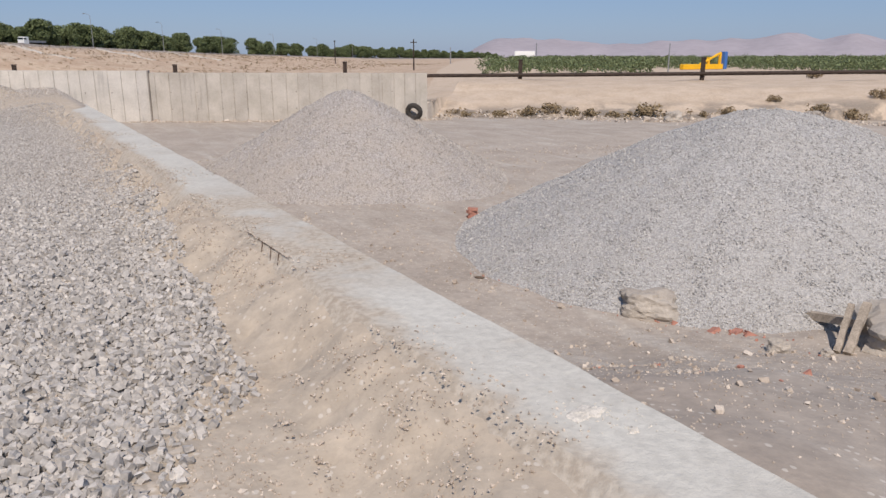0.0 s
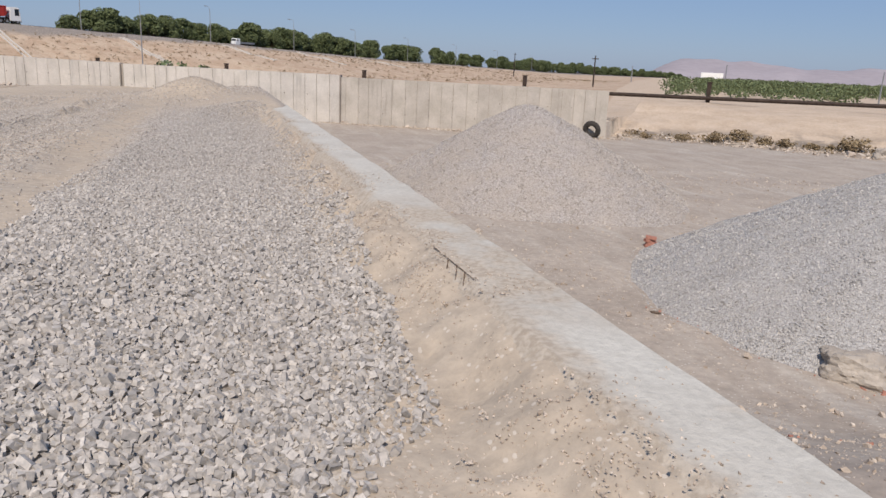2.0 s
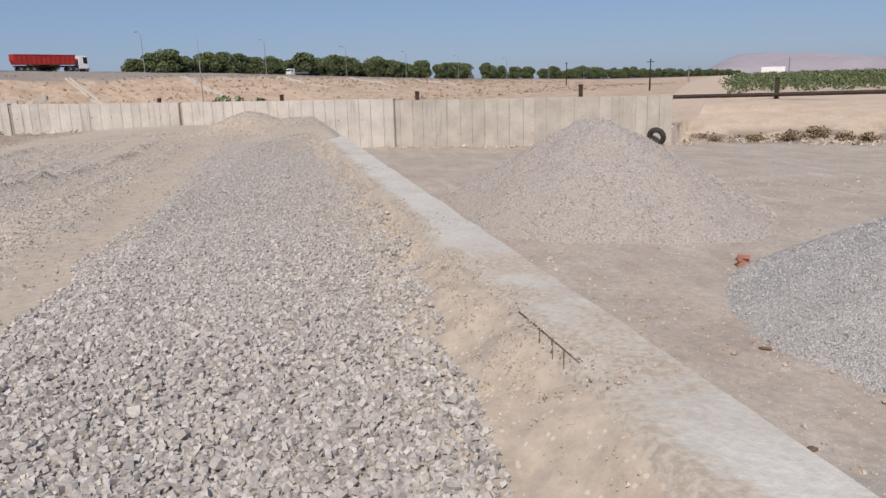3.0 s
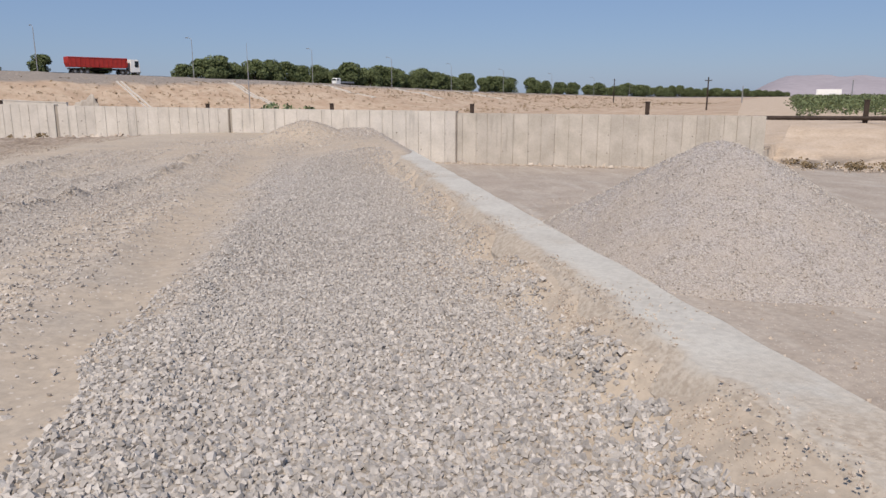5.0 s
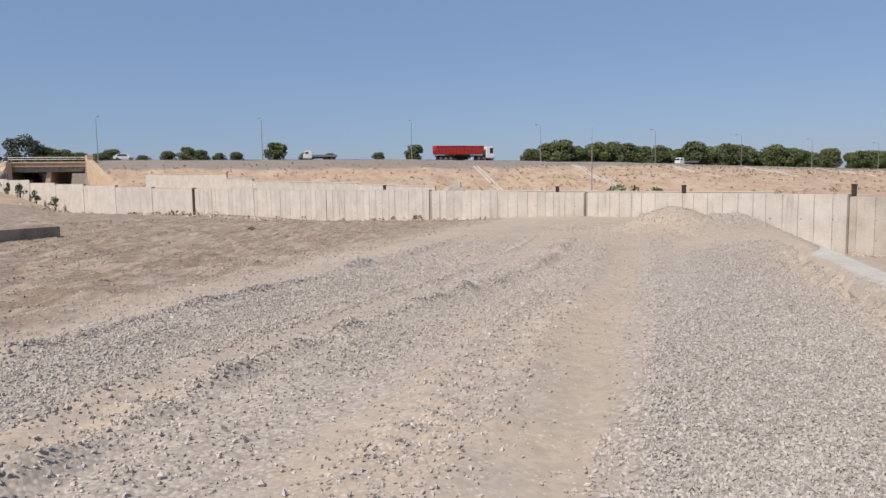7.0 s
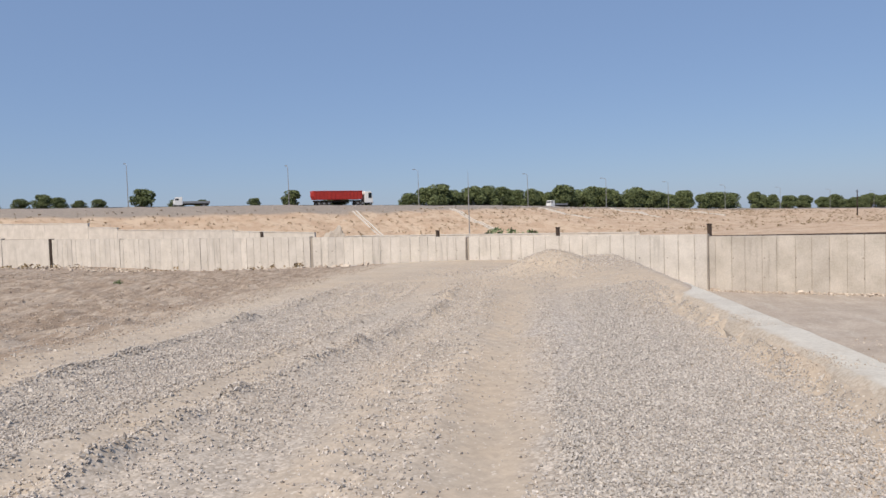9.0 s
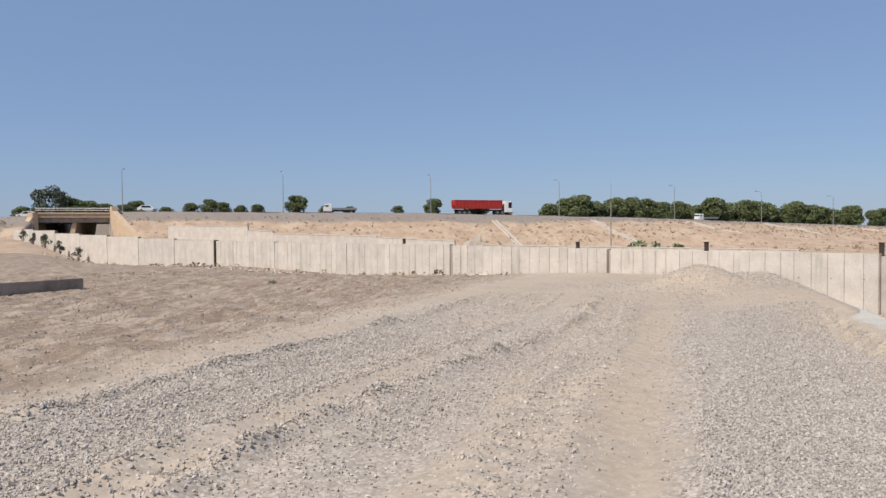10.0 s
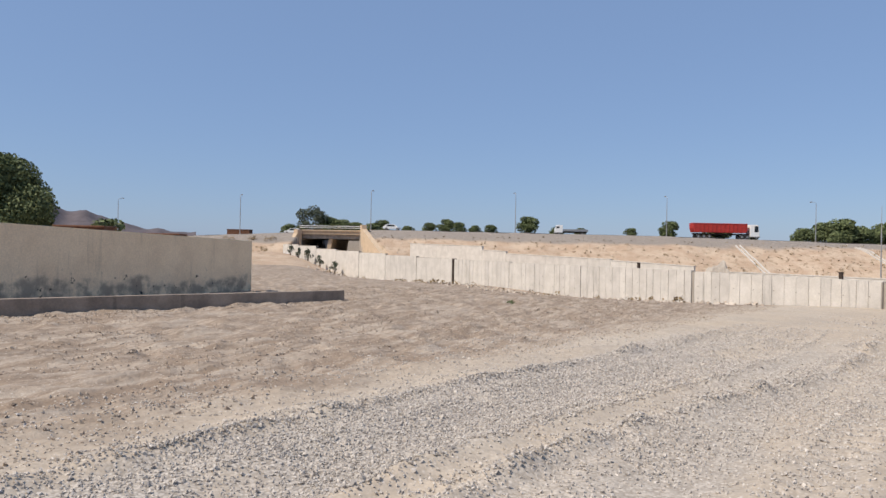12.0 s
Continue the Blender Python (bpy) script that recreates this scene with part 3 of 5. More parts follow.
# ---- the long board-marked wall ----
WALL_ANGLE = math.degrees(math.atan2(WU.y, WU.x))
SPANS = [(0.0, 11.9, 2.03, 2.07, -0.3), (11.9, 22.38, 2.15, 2.19, -0.2), (22.38, 31.7, 2.22, 2.32, -0.1), (31.7, 40.05, 2.36, 2.38, -0.1), (40.05, 47.5, 2.39, 2.42, -0.1), (47.5, 55.0, 2.46, 2.50, -0.1)]
for bay in range(7):  # smooth plastered bays climbing towards the bridge
    rise = (2.54, 2.66, 2.82, 2.98, 3.15, 3.5, 3.66)[bay]
    SPANS.append((55.0 + 6.24 * bay, 61.24 + 6.24 * bay, rise, rise + 0.05, 0.0))


def wall_frame(q):
    """Place and heading of the wall's front at q metres from its free end."""
    return WALL_A + WU * q, WU


def build_long_wall():
    root = tagged(new("wall_north"), "long board-marked concrete boundary wall in stepped panels", "wall", "", "structure")
    for k, (a, b, za, zb, foot) in enumerate(SPANS):
        p, v = wall_frame(a)
        p2 = wall_frame(b - 0.03)[0]
        v = (p2 - p).normalized()
        length = (p2 - p).length
        back = Vector((-v.y, v.x)) * -1
        m = Matrix(((v.x, back.x, 0, p.x), (v.y, back.y, 0, p.y), (0, 0, 1, 0), (0, 0, 0, 1)))
        mat = M_WALL if k == 0 else M_WALL_PALE
        bm = bmesh.new()
        prism(bm, [(0, foot), (length, foot), (length, zb), (0, za)], 0.25, m)
        panel = part("wall_panel", bm, M_GROOVE, root, "weathered beige concrete panel" if k == 0 else "")
        # boards left their marks: thin upright fins, and tie holes between them
        rnd = random.Random(40 + k)
        q = 0.0
        while q < length - 0.2:
            bm = bmesh.new()
            wide = rnd.uniform(0.44, 0.62) if k < 6 else 6.2
            e = min(q + wide, length) - rnd.uniform(0.014, 0.026)
            proud = 0.014 + rnd.uniform(0, 0.012)
            z1 = za + (zb - za) * (q / length) - 0.03
            box(bm, (q, -proud, foot), (e, 0.27, z1 + 0.035), 0.0, m)
            part("board_face", bm, mat, panel)
            q += wide
        bm = bmesh.new()
        q = 0.5
        while q < length - 0.3:
            for z in (0.55, 1.25) if k < 2 else (1.0, 1.6):
                c = m @ Vector((q + rnd.uniform(-0.03, 0.03), -0.03, z))
                rod(bm, c + Vector((0, 0.0, 0)), m @ Vector((q, 0.02, z)), 0.028, 0.028, 6)
            q += 1.05
        if k < 5:
            part("tie_holes", bm, M_GREY_CONC, panel, "dark formwork tie holes")
        else:
            bm.free()
    return root


build_long_wall()


# ---- gravel heaps ----
PILES = []


def build_pile(name, cx, cy, h, rx, ry, turn, top, mat, label, seed):
    n, rings = 96, 40
    c, sn = math.cos(turn), math.sin(turn)
    verts, faces = [], []

    def surf(a, t):
        edge = 1 + 0.10 * noise.noise((math.cos(a) * 1.3 + seed, math.sin(a) * 1.3, 0)) + 0.04 * noise.noise((math.cos(a) * 4 + seed, math.sin(a) * 4, 3))
        lx, ly = math.cos(a) * rx * t * edge, math.sin(a) * ry * t * edge
        x, y = cx + lx * c - ly * sn, cy + lx * sn + ly * c
        f = 1 - t
        crest = math.sqrt(t * t + top * top)
        prof = (math.sqrt(1 + top * top) - crest) / (math.sqrt(1 + top * top) - top)
        skirt = 0.10 * math.exp(-((t - 0.95) / 0.12) ** 2)
        z = h * (prof + skirt * (1 - t)) + 0.05 * noise.noise((x * 1.6, y * 1.6, seed)) * min(1, f * 6) + 0.025 * noise.noise((x * 5, y * 5, seed)) * min(1, f * 6)
        return x, y, z - 0.06 * t

    for r in range(rings + 1):
        for k in range(n):
            verts.append(surf(2 * math.pi * k / n, r / rings))
    for r in range(rings):
        for k in range(n):
            a, b = r * n + k, r * n + (k + 1) % n
            faces.append((a, a + n, b + n, b))
    me = from_arrays(name, verts, faces, mat, True)
    ob = tagged(new(name, me), label, "gravel heap")
    PILES.append((ob, surf))
    return ob, surf


def heap_material(name, stone, dust, amount):
    m, nt, b = material(name, 0.95)
    p = world_pos(nt)
    v = cells(nt, p, 55.0)
    sep = nt.nodes.new("ShaderNodeSeparateColor")
    nt.links.new(v.outputs["Color"], sep.inputs[0])
    col = mix(nt, sep.outputs[0], tuple(k * 0.65 for k in stone), tuple(k * 1.3 for k in stone))
    col = mix(nt, calc(nt, 'MULTIPLY', ramp(nt, noise_tex(nt, p, 0.8, 5), 0.35, 0.65), amount), col, dust)
    nt.links.new(col, b.inputs["Base Color"])
    bump(nt, b, calc(nt, 'MULTIPLY', v.outputs["Distance"], -1.0), 0.8, 0.025)
    return m


M_HEAP_GREY = heap_material("grey_gravel_heap", (0.42, 0.405, 0.385), (0.46, 0.43, 0.39), 0.35)
M_HEAP_DUSTY = heap_material("dusty_gravel_heap", (0.41, 0.375, 0.345), (0.45, 0.39, 0.33), 0.6)
pile_grey, surf_grey = build_pile("gravel_mound", 3.95, 11.6, 1.96, 4.95, 3.95, 0.25, 0.30, M_HEAP_GREY, "broad heap of clean grey crushed stone on the yard", 3.0)
pile_dusty, surf_dusty = build_pile("gravel_mound", -3.95, 16.7, 1.98, 4.0, 3.5, -0.3, 0.09, M_HEAP_DUSTY, "conical heap of dusty pinkish gravel on the yard", 8.0)


# ---- loose stones ----
def stone_cloud(name, pts, sizes, mat, label, seed, fine=False):
    """Angular stones: bent blocks, or for fine gravel bent double pyramids."""
    rng = np.random.default_rng(seed)
    n = len(pts)
    base = np.array([(-1, -1, -1), (1, -1, -1), (1, 1, -1), (-1, 1, -1), (-1, -1, 1), (1, -1, 1), (1, 1, 1), (-1, 1, 1)], float) * 0.5
    quads = np.array([(0, 3, 2, 1), (4, 5, 6, 7), (0, 1, 5, 4), (1, 2, 6, 5), (2, 3, 7, 6), (3, 0, 4, 7)])
    if fine:
        base = np.array([(1, 0, 0), (-1, 0, 0), (0, 1, 0), (0, -1, 0), (0, 0, 1), (0, 0, -1)], float) * 0.62
        quads = np.array([(0, 2, 4), (2, 1, 4), (1, 3, 4), (3, 0, 4), (2, 0, 5), (1, 2, 5), (3, 1, 5), (0, 3, 5)])
    v = base[None] * (1 + rng.uniform(-0.42, 0.28, (n, len(base), 3))) + (rng.uniform(-0.15, 0.15, (n, len(base), 3)) if fine else 0)
    v *= np.stack([rng.uniform(0.8, 1.35, n), rng.uniform(0.65, 1.0, n), rng.uniform(0.5, 0.85, n)], 1)[:, None, :]
    q = rng.normal(size=(n, 4))
    q /= np.linalg.norm(q, axis=1)[:, None]
    w, x, y, z = q.T
    rot = np.stack([np.stack([1 - 2 * (y * y + z * z), 2 * (x * y - z * w), 2 * (x * z + y * w)], 1),
                    np.stack([2 * (x * y + z * w), 1 - 2 * (x * x + z * z), 2 * (y * z - x * w)], 1),
                    np.stack([2 * (x * z - y * w), 2 * (y * z + x * w), 1 - 2 * (x * x + y * y)], 1)], 1)
    v = np.einsum('nij,nkj->nki', rot, v) * np.asarray(sizes)[:, None, None] + np.asarray(pts)[:, None, :]
    f = (quads[None] + (np.arange(n) * len(base))[:, None, None]).reshape(-1, quads.shape[1])
    me = from_arrays(name, v.reshape(-1, 3), f, mat)
    return tagged(new(name, me), label, "gravel", "", "stuff")


def pad_stones():
    rng = np.random.default_rng(5)
    # thick band beside the retaining wall
    n = 125000
    s = rng.uniform(1.2, 19, n) ** 1.0
    s = 1.2 + (s - 1.2) ** 1.25 / 17.8 ** 0.25
    u = rng.uniform(-3.6, -0.2, n)
    x, y = DX * s + NX * (u + 2.2), DY * s + NY * (u + 2.2)
    left = -3.05 + 0.22 * vnoise(x, y, 0.9, 31) + 0.95 * sstep(7, 15, s)
    right = -1.05 + 0.12 * vnoise(x, y, 0.5, 32) + 0.56 * sstep(1.7, 3.2, s) + 0.26 * sstep(3.5, 9, s)
    keep = (u > left) & (u < right) & (s > 1.25)
    thin = rng.uniform(0, 1, n) < (0.35 + 0.65 * (vnoise(x, y, 1.7, 33) > -0.45)) * np.where(s > 9, 0.8, 1.0)
    keep &= thin
    x, y, s = x[keep], y[keep], s[keep]
    size = rng.uniform(0.018, 0.035, len(x)) * (1 - 0.35 * sstep(5, 9.5, s)) * np.where(rng.uniform(0, 1, len(x)) < 0.06, 1.4, 1.0)
    z = height(x, y) + size * rng.uniform(-0.25, 0.65, len(x)) * np.where(s > 5, 0.6, 1.0)
    near = s < 10.0
    p = np.stack([x, y, z], 1)
    stone_cloud("gravel_bed", p[near], size[near], M_STONE, "thick bed of grey crushed stone laid on the pad", 6)
    stone_cloud("gravel_bed", p[~near], size[~near], M_STONE, "thick bed of grey crushed stone laid on the pad", 18, True)
    # the same bed further off, finer
    n = 60000
    s, u = rng.uniform(7.5, 20, n), rng.uniform(-2.7, -0.3, n)
    x, y = DX * s + NX * (u + 2.2), DY * s + NY * (u + 2.2)
    keep = (u > -2.7 + 0.2 * vnoise(x, y, 0.9, 31) + 0.7 * sstep(9, 16, s)) & (u < -0.25 + 0.1 * vnoise(x, y, 0.6, 32)) & (rng.uniform(0, 1, n) < sstep(20.5, 12, s) * 0.8 + 0.2)
    x, y = x[keep], y[keep]
    size = rng.uniform(0.015, 0.03, len(x))
    stone_cloud("gravel_bed", np.stack([x, y, height(x, y) + size * rng.uniform(0, 0.4, len(x))], 1), size, M_STONE, "bed of grey crushed stone laid on the pad", 17, True)
    # thinner spreads, windrows and strays further across the pad
    n = 420000
    s = rng.uniform(5.5, 24, n)
    u = rng.uniform(-11, -0.2, n)
    x, y = DX * s + NX * (u + 2.2), DY * s + NY * (u + 2.2)
    w1 = -5.85 + 1.35 * sstep(9, 18, s)
    w2 = -8.35 + 0.85 * sstep(9, 18, s)
    w3 = -6.5 + 1.0 * sstep(9, 18, s)
    dens = 0.065 + 0.9 * np.exp(-((u - w1 + 0.1) / 0.28) ** 2) + 0.35 * np.exp(-((u - w1 - 0.5) / 0.5) ** 2) + 0.8 * np.exp(-((u - w2) / 0.3) ** 2) + 0.7 * sstep(-0.2, 0.2, u - w2) * sstep(0.15, -0.1, u - w3) + 0.3 * np.exp(-((u + 2.75) / 0.3) ** 2) + 0.25 * np.exp(-((u + 4.0) / 0.3) ** 2)
    dens *= np.where(np.abs(u + 3.1) < 0.35, 0.25, 1.0) * (0.45 + 0.55 * (vnoise(x, y, 1.3, 34) > -0.2))
    dens *= sstep(24, 14, s) * 0.9 + 0.1
    keep = rng.uniform(0, 1, n) < dens
    x, y = x[keep], y[keep]
    size = rng.uniform(0.012, 0.031, len(x)) * np.where(rng.uniform(0, 1, len(x)) < 0.04, 1.6, 1.0)
    z = height(x, y) + size * rng.uniform(0.0, 0.4, len(x))
    stone_cloud("scattered_gravel", np.stack([x, y, z], 1), size, M_STONE_DUSTY, "dusty crushed stone scattered and windrowed over the pad", 7, True)


def pile_stones(surf, n, mat, label, seed, lo, hi):
    rng = np.random.default_rng(seed)
    a, t = rng.uniform(math.pi * 0.85, math.pi * 2.3, n), np.sqrt(rng.uniform(0, 1.08, n))
    pts = np.array([surf(float(p), float(q)) for p, q in zip(a, t)])
    size = rng.uniform(lo, hi, n)
    pts[:, 2] += size * rng.uniform(-0.1, 0.3, n) + np.where(t > 1, 0.04, 0)
    stone_cloud("heap_stones", pts, size, mat, label, seed, True)


def strays():
    rng = np.random.default_rng(11)
    n = 9000
    x, y = rng.uniform(-9, 7, n), rng.uniform(1.5, 24, n)
    u = NX * x + NY * y - 2.2
    keep = u > 0.35
    dens = 0.25 + 0.75 * (vnoise(x, y, 1.1, 36) > 0.1)
    keep &= rng.uniform(0, 1, n) < dens
    x, y = x[keep], y[keep]
    size = rng.uniform(0.012, 0.04, len(x)) * np.where(rng.uniform(0, 1, len(x)) < 0.03, 2.2, 1)
    stone_cloud("yard_rubble", np.stack([x, y, height(x, y) + size * 0.15], 1), size, M_RUBBLE, "small pale rubble strewn over the lower yard", 12)
    # crumbs on the strip and in the sandy gutter beside it
    n = 14000
    s, u = rng.uniform(1.2, 16, n), rng.normal(-0.3, 0.3, n)
    keep = (u > -1.1) & (u < 0.34)
    s, u = s[keep], u[keep]
    x, y = DX * s + NX * (u + 2.2), DY * s + NY * (u + 2.2)
    clump = vnoise(x, y, 0.7, 37) > -0.1
    s, u, x, y = s[clump], u[clump], x[clump], y[clump]
    z = np.where(u > -0.15, 1.574, np.maximum(height(x, y), np.where(u > -0.3, 1.30, 0)))
    size = rng.uniform(0.004, 0.016, len(x))
    stone_cloud("stone_chips", np.stack([x, y, z + size * 0.1], 1), size, M_RUBBLE, "pale stone chips on the wall top and sand", 13, True)
    # fine litter on the near dirt and sand
    n = 60000
    s, u = rng.uniform(0.8, 10, n), np.where(rng.uniform(0, 1, n) < 0.5, rng.uniform(-1.4, -0.1, n), rng.uniform(0, 6.5, n))
    x, y = DX * s + NX * (u + 2.2), DY * s + NY * (u + 2.2)
    keep = ((u > 0.42) | (u < -0.2)) & (rng.uniform(0, 1, n) < 0.25 + 0.75 * (vnoise(x, y, 0.8, 38) > 0.0))
    x, y = x[keep], y[keep]
    size = rng.uniform(0.004, 0.013, len(x)) * np.where(rng.uniform(0, 1, len(x)) < 0.05, 2.2, 1)
    stone_cloud("grit", np.stack([x, y, height(x, y) + size * 0.1], 1), size, M_RUBBLE, "fine pale grit on the sandy dirt", 15, True)
    n = 5000
    x, y = rng.normal(-16.8, 1.9, n), rng.normal(21.4, 1.9, n)
    keep = NX * x + NY * y - 2.2 < 0.6
    x, y = x[keep], y[keep]
    size = rng.uniform(0.02, 0.05, len(x))
    stone_cloud("mound_gravel", np.stack([x, y, height(x, y) + size * 0.2], 1), size, M_STONE_DUSTY, "dusty gravel on the little heap at the end of the pad", 19, True)
    # clods on the churned earth
    n = 60000
    s, u = rng.uniform(4, 34, n), rng.uniform(-26, -8.6, n)
    x, y = DX * s + NX * (u + 2.2), DY * s + NY * (u + 2.2)
    keep = (vnoise(s * 0.4, u, 0.9, 39) > -0.15) & (x > -40) & (y < 26)
    x, y = x[keep], y[keep]
    size = rng.uniform(0.015, 0.05, len(x)) * np.where(rng.uniform(0, 1, len(x)) < 0.02, 2.0, 1)
    stone_cloud("earth_clods", np.stack([x, y, height(x, y) - size * 0.08], 1), size, M_CLOD, "dry brown clods on the churned earth", 16, True)
    # debris along the foot of the bank and the walls
    n = 2600
    q = rng.uniform(0, 1, n)
    x = np.where(q < 0.55, rng.uniform(-5, 34, n), rng.uniform(-17, -4, n))
    y = np.where(q < 0.55, 34.2 - 0.10 * x + rng.normal(0, 0.7, n), 29.2 + (x + 16.3) * 0.28 - np.abs(rng.normal(0, 0.25, n)))
    size = rng.uniform(0.04, 0.12, n) * np.where(rng.uniform(0, 1, n) < 0.03, 3, 1) * np.where(q < 0.55, 1, 0.6)
    stone_cloud("bank_rubble", np.stack([x, y, height(x, y) + size * 0.2], 1), size, M_RUBBLE, "broken stones and rubble along the sandy bank", 14)


pad_stones()
pile_stones(surf_grey, 46000, M_STONE_GREY, "clean grey crushed stones on the heap", 21, 0.016, 0.031)
pile_stones(surf_dusty, 20000, M_STONE_DUSTY, "dusty crushed stones on the heap", 22, 0.018, 0.038)
strays()


# ---- the yard's left-hand plastered wall and kerb ----
def straight_wall(name, a, b, z0, za, zb, thick, mat, label, bevel=0.02, kind="structure"):
    a, b = Vector(a), Vector(b)
    v = (b - a).normalized()
    back = Vector((-v.y, v.x))
    m = Matrix(((v.x, back.x, 0, a.x), (v.y, back.y, 0, a.y), (0, 0, 1, 0), (0, 0, 0, 1)))
    root = tagged(new(name), label, "wall", "", kind)
    bm = bmesh.new()
    prism(bm, [(0, z0), ((b - a).length, z0), ((b - a).length, zb), (0, za)], thick, m)
    if bevel:
        bmesh.ops.bevel(bm, geom=bm.edges[:], offset=bevel, segments=2, affect='EDGES')
    body = part("wall_body", bm, mat, root)
    return root, m, body


wall_west, wm, wbody = straight_wall("wall_west", (-33.4, 2.42), (-15.5, -12.4), 0.8, 3.34, 3.97, 0.25, M_PLASTER, "plastered masonry wall with a crumbling stained foot")
kerb, km, kbody = straight_wall("kerb_wall", (-28.7, 5.6), (-13.0, -17.6), 0.7, 1.66, 1.86, 0.3, M_KERB, "low dark grey concrete kerb wall")


# ---- highway furniture ----
def hw_point(q):
    """The place on the lamp line where y = q, with the road's height."""
    for k in range(len(HIGHWAY) - 1):
        (ax, ay), (bx, by) = HIGHWAY[k], HIGHWAY[k + 1]
        if ay <= q <= by:
            f = (q - ay) / (by - ay)
            return ax + (bx - ax) * f, q, ROAD_Z[k] + (ROAD_Z[k + 1] - ROAD_Z[k]) * f, math.degrees(math.atan2(by - ay, bx - ax))


def build_road():
    bm = bmesh.new()
    rows = []
    for q in np.arange(-190, 1490, 10.0):
        x, y, z, a = hw_point(float(q))
        ox, oy = -math.sin(radians(a)), math.cos(radians(a))
        z = z - 0.1
        rows.append([bm.verts.new((x + ox * d, y + oy * d, z + h)) for d, h in ((2.5, -0.3), (2.5, 0.05), (22, 0.05), (22, -0.3))])
    for a, b in zip(rows, rows[1:]):
        for i in range(3):
            bm.faces.new((a[i], a[i + 1], b[i + 1], b[i]))
    bmesh.ops.recalc_face_normals(bm, faces=bm.faces[:])
    tagged(link("road", bm, M_ASPHALT), "grey asphalt highway on top of the embankment", "road", "", "structure")


build_road()


def build_lamp():
    root = thing("street_lamp", 0, 0, 0, 0, "tall grey steel street lamp beside the highway", "street lamp", "highway lamps")
    bm = bmesh.new()
    rod(bm, (0, 0, -0.6), (0, 0, 8.7), 0.11, 0.06, 8)
    part("pole", bm, M_GALV, root)
    bm = bmesh.new()
    rod(bm, (0, 0, 8.65), (0.5, 0, 9.1), 0.05, 0.045, 6)
    rod(bm, (0.48, 0, 9.08), (1.5, 0, 9.25), 0.045, 0.04, 6)
    part("arm", bm, M_GALV, root)
    bm = bmesh.new()
    box(bm, (1.3, -0.16, 9.17), (2.15, 0.16, 9.36), 0.05)
    part("lamp_head", bm, M_GALV, root)
    bm = bmesh.new()
    box(bm, (-0.2, -0.2, -0.7), (0.2, 0.2, 0.1), 0.03)
    part("base", bm, M_GREY_CONC, root)
    return root


lamp = build_lamp()
LAMP_Y = [-29.5, -1.6, 27.8, 59.9, 93.1, 127.0, 163.2, 197.7, 235.2, 278, 329, 385, 445]
for k, q in enumerate(LAMP_Y):
    x, y, z, a = hw_point(q)
    m = pose(x, y, z - 0.1, 0, 0, a + 90 + (8 if k % 2 else -5))
    if k == 0:
        lamp.matrix_basis = m
    else:
        copy_thing(lamp, m)


# ---- bridge over the passage ----
def build_bridge():
    root = tagged(new("road_bridge"), "tan concrete highway bridge with splayed wing walls", "bridge")
    ba = BRIDGE_B - BRIDGE_A
    v = ba.normalized()
    face = Vector((v.y, -v.x))  # towards the yard
    o = BRIDGE_A + face * 3.0
    m = Matrix(((v.x, -face.x, 0, o.x), (v.y, -face.y, 0, o.y), (0, 0, 1, 0), (0, 0, 0, 1)))
    L = ba.length
    bm = bmesh.new()
    box(bm, (-0.4, 0, 6.6), (L + 0.4, 26, 7.35), 0.04, m)
    part("deck", bm, M_ABUT, root)
    bm = bmesh.new()
    for k in range(5):
        box(bm, (-0.2, 0.5 + k * 6, 5.6), (L + 0.2, 1.0 + k * 6, 6.62), 0.03, m)
    part("girder", bm, M_GREY_CONC, root)
    bm = bmesh.new()
    box(bm, (-0.6, -0.25, 7.33), (L + 0.4, 0.15, 7.62), 0.04, m)
    part("parapet", bm, M_ABUT, root)
    for k in range(7):
        bm = bmesh.new()
        q = k * L / 6
        rod(bm, m @ Vector((q, 0, 7.6)), m @ Vector((q, 0, 8.5)), 0.05, 0.05, 6)
        part("rail_post", bm, M_GALV, root)
    bm = bmesh.new()
    rod(bm, m @ Vector((0, 0, 8.5)), m @ Vector((L, 0, 8.5)), 0.06, 0.06, 6)
    rod(bm, m @ Vector((0, 0, 8.1)), m @ Vector((L, 0, 8.1)), 0.05, 0.05, 6)
    part("handrail", bm, M_WHITE, root, "pale tubular handrail")
    for sx, far in ((-1.0, False), (L, True)):
        bm = bmesh.new()
        box(bm, (sx, 0, -0.2), (sx + 1.0, 27, 6.7), 0.03, m)
        part("abutment", bm, M_ABUT, root)
    bm = bmesh.new()
    prism(bm, [(-0.6, 0.0), (0.6, 0.0), (1.5, 5.7), (0.7, 5.7)], 22, m @ Matrix.Translation((L * 0.42, 1.0, 0)))
    part("pier", bm, M_ABUT, root)
    for x0, x1, out, top in ((L - 0.1, L + 8.5, 20.0, 8.9), (-0.4, -3.6, 7.0, 7.6)):
        # splayed wing: its head follows the slope down towards the yard
        wing = math.atan2(-out, x1 - x0)
        run = math.hypot(out, x1 - x0)
        bm = bmesh.new()
        prism(bm, [(0, -0.3), (run, -0.3), (run, 0.9), (1.6, top - 1.0), (1.5, top), (0, top)], 1.1, m @ Matrix.Translation((x0, 0, 0)) @ Matrix.Rotation(wing, 4, 'Z'))
        part("wing_wall", bm, M_ABUT, root)
    return root


build_bridge()


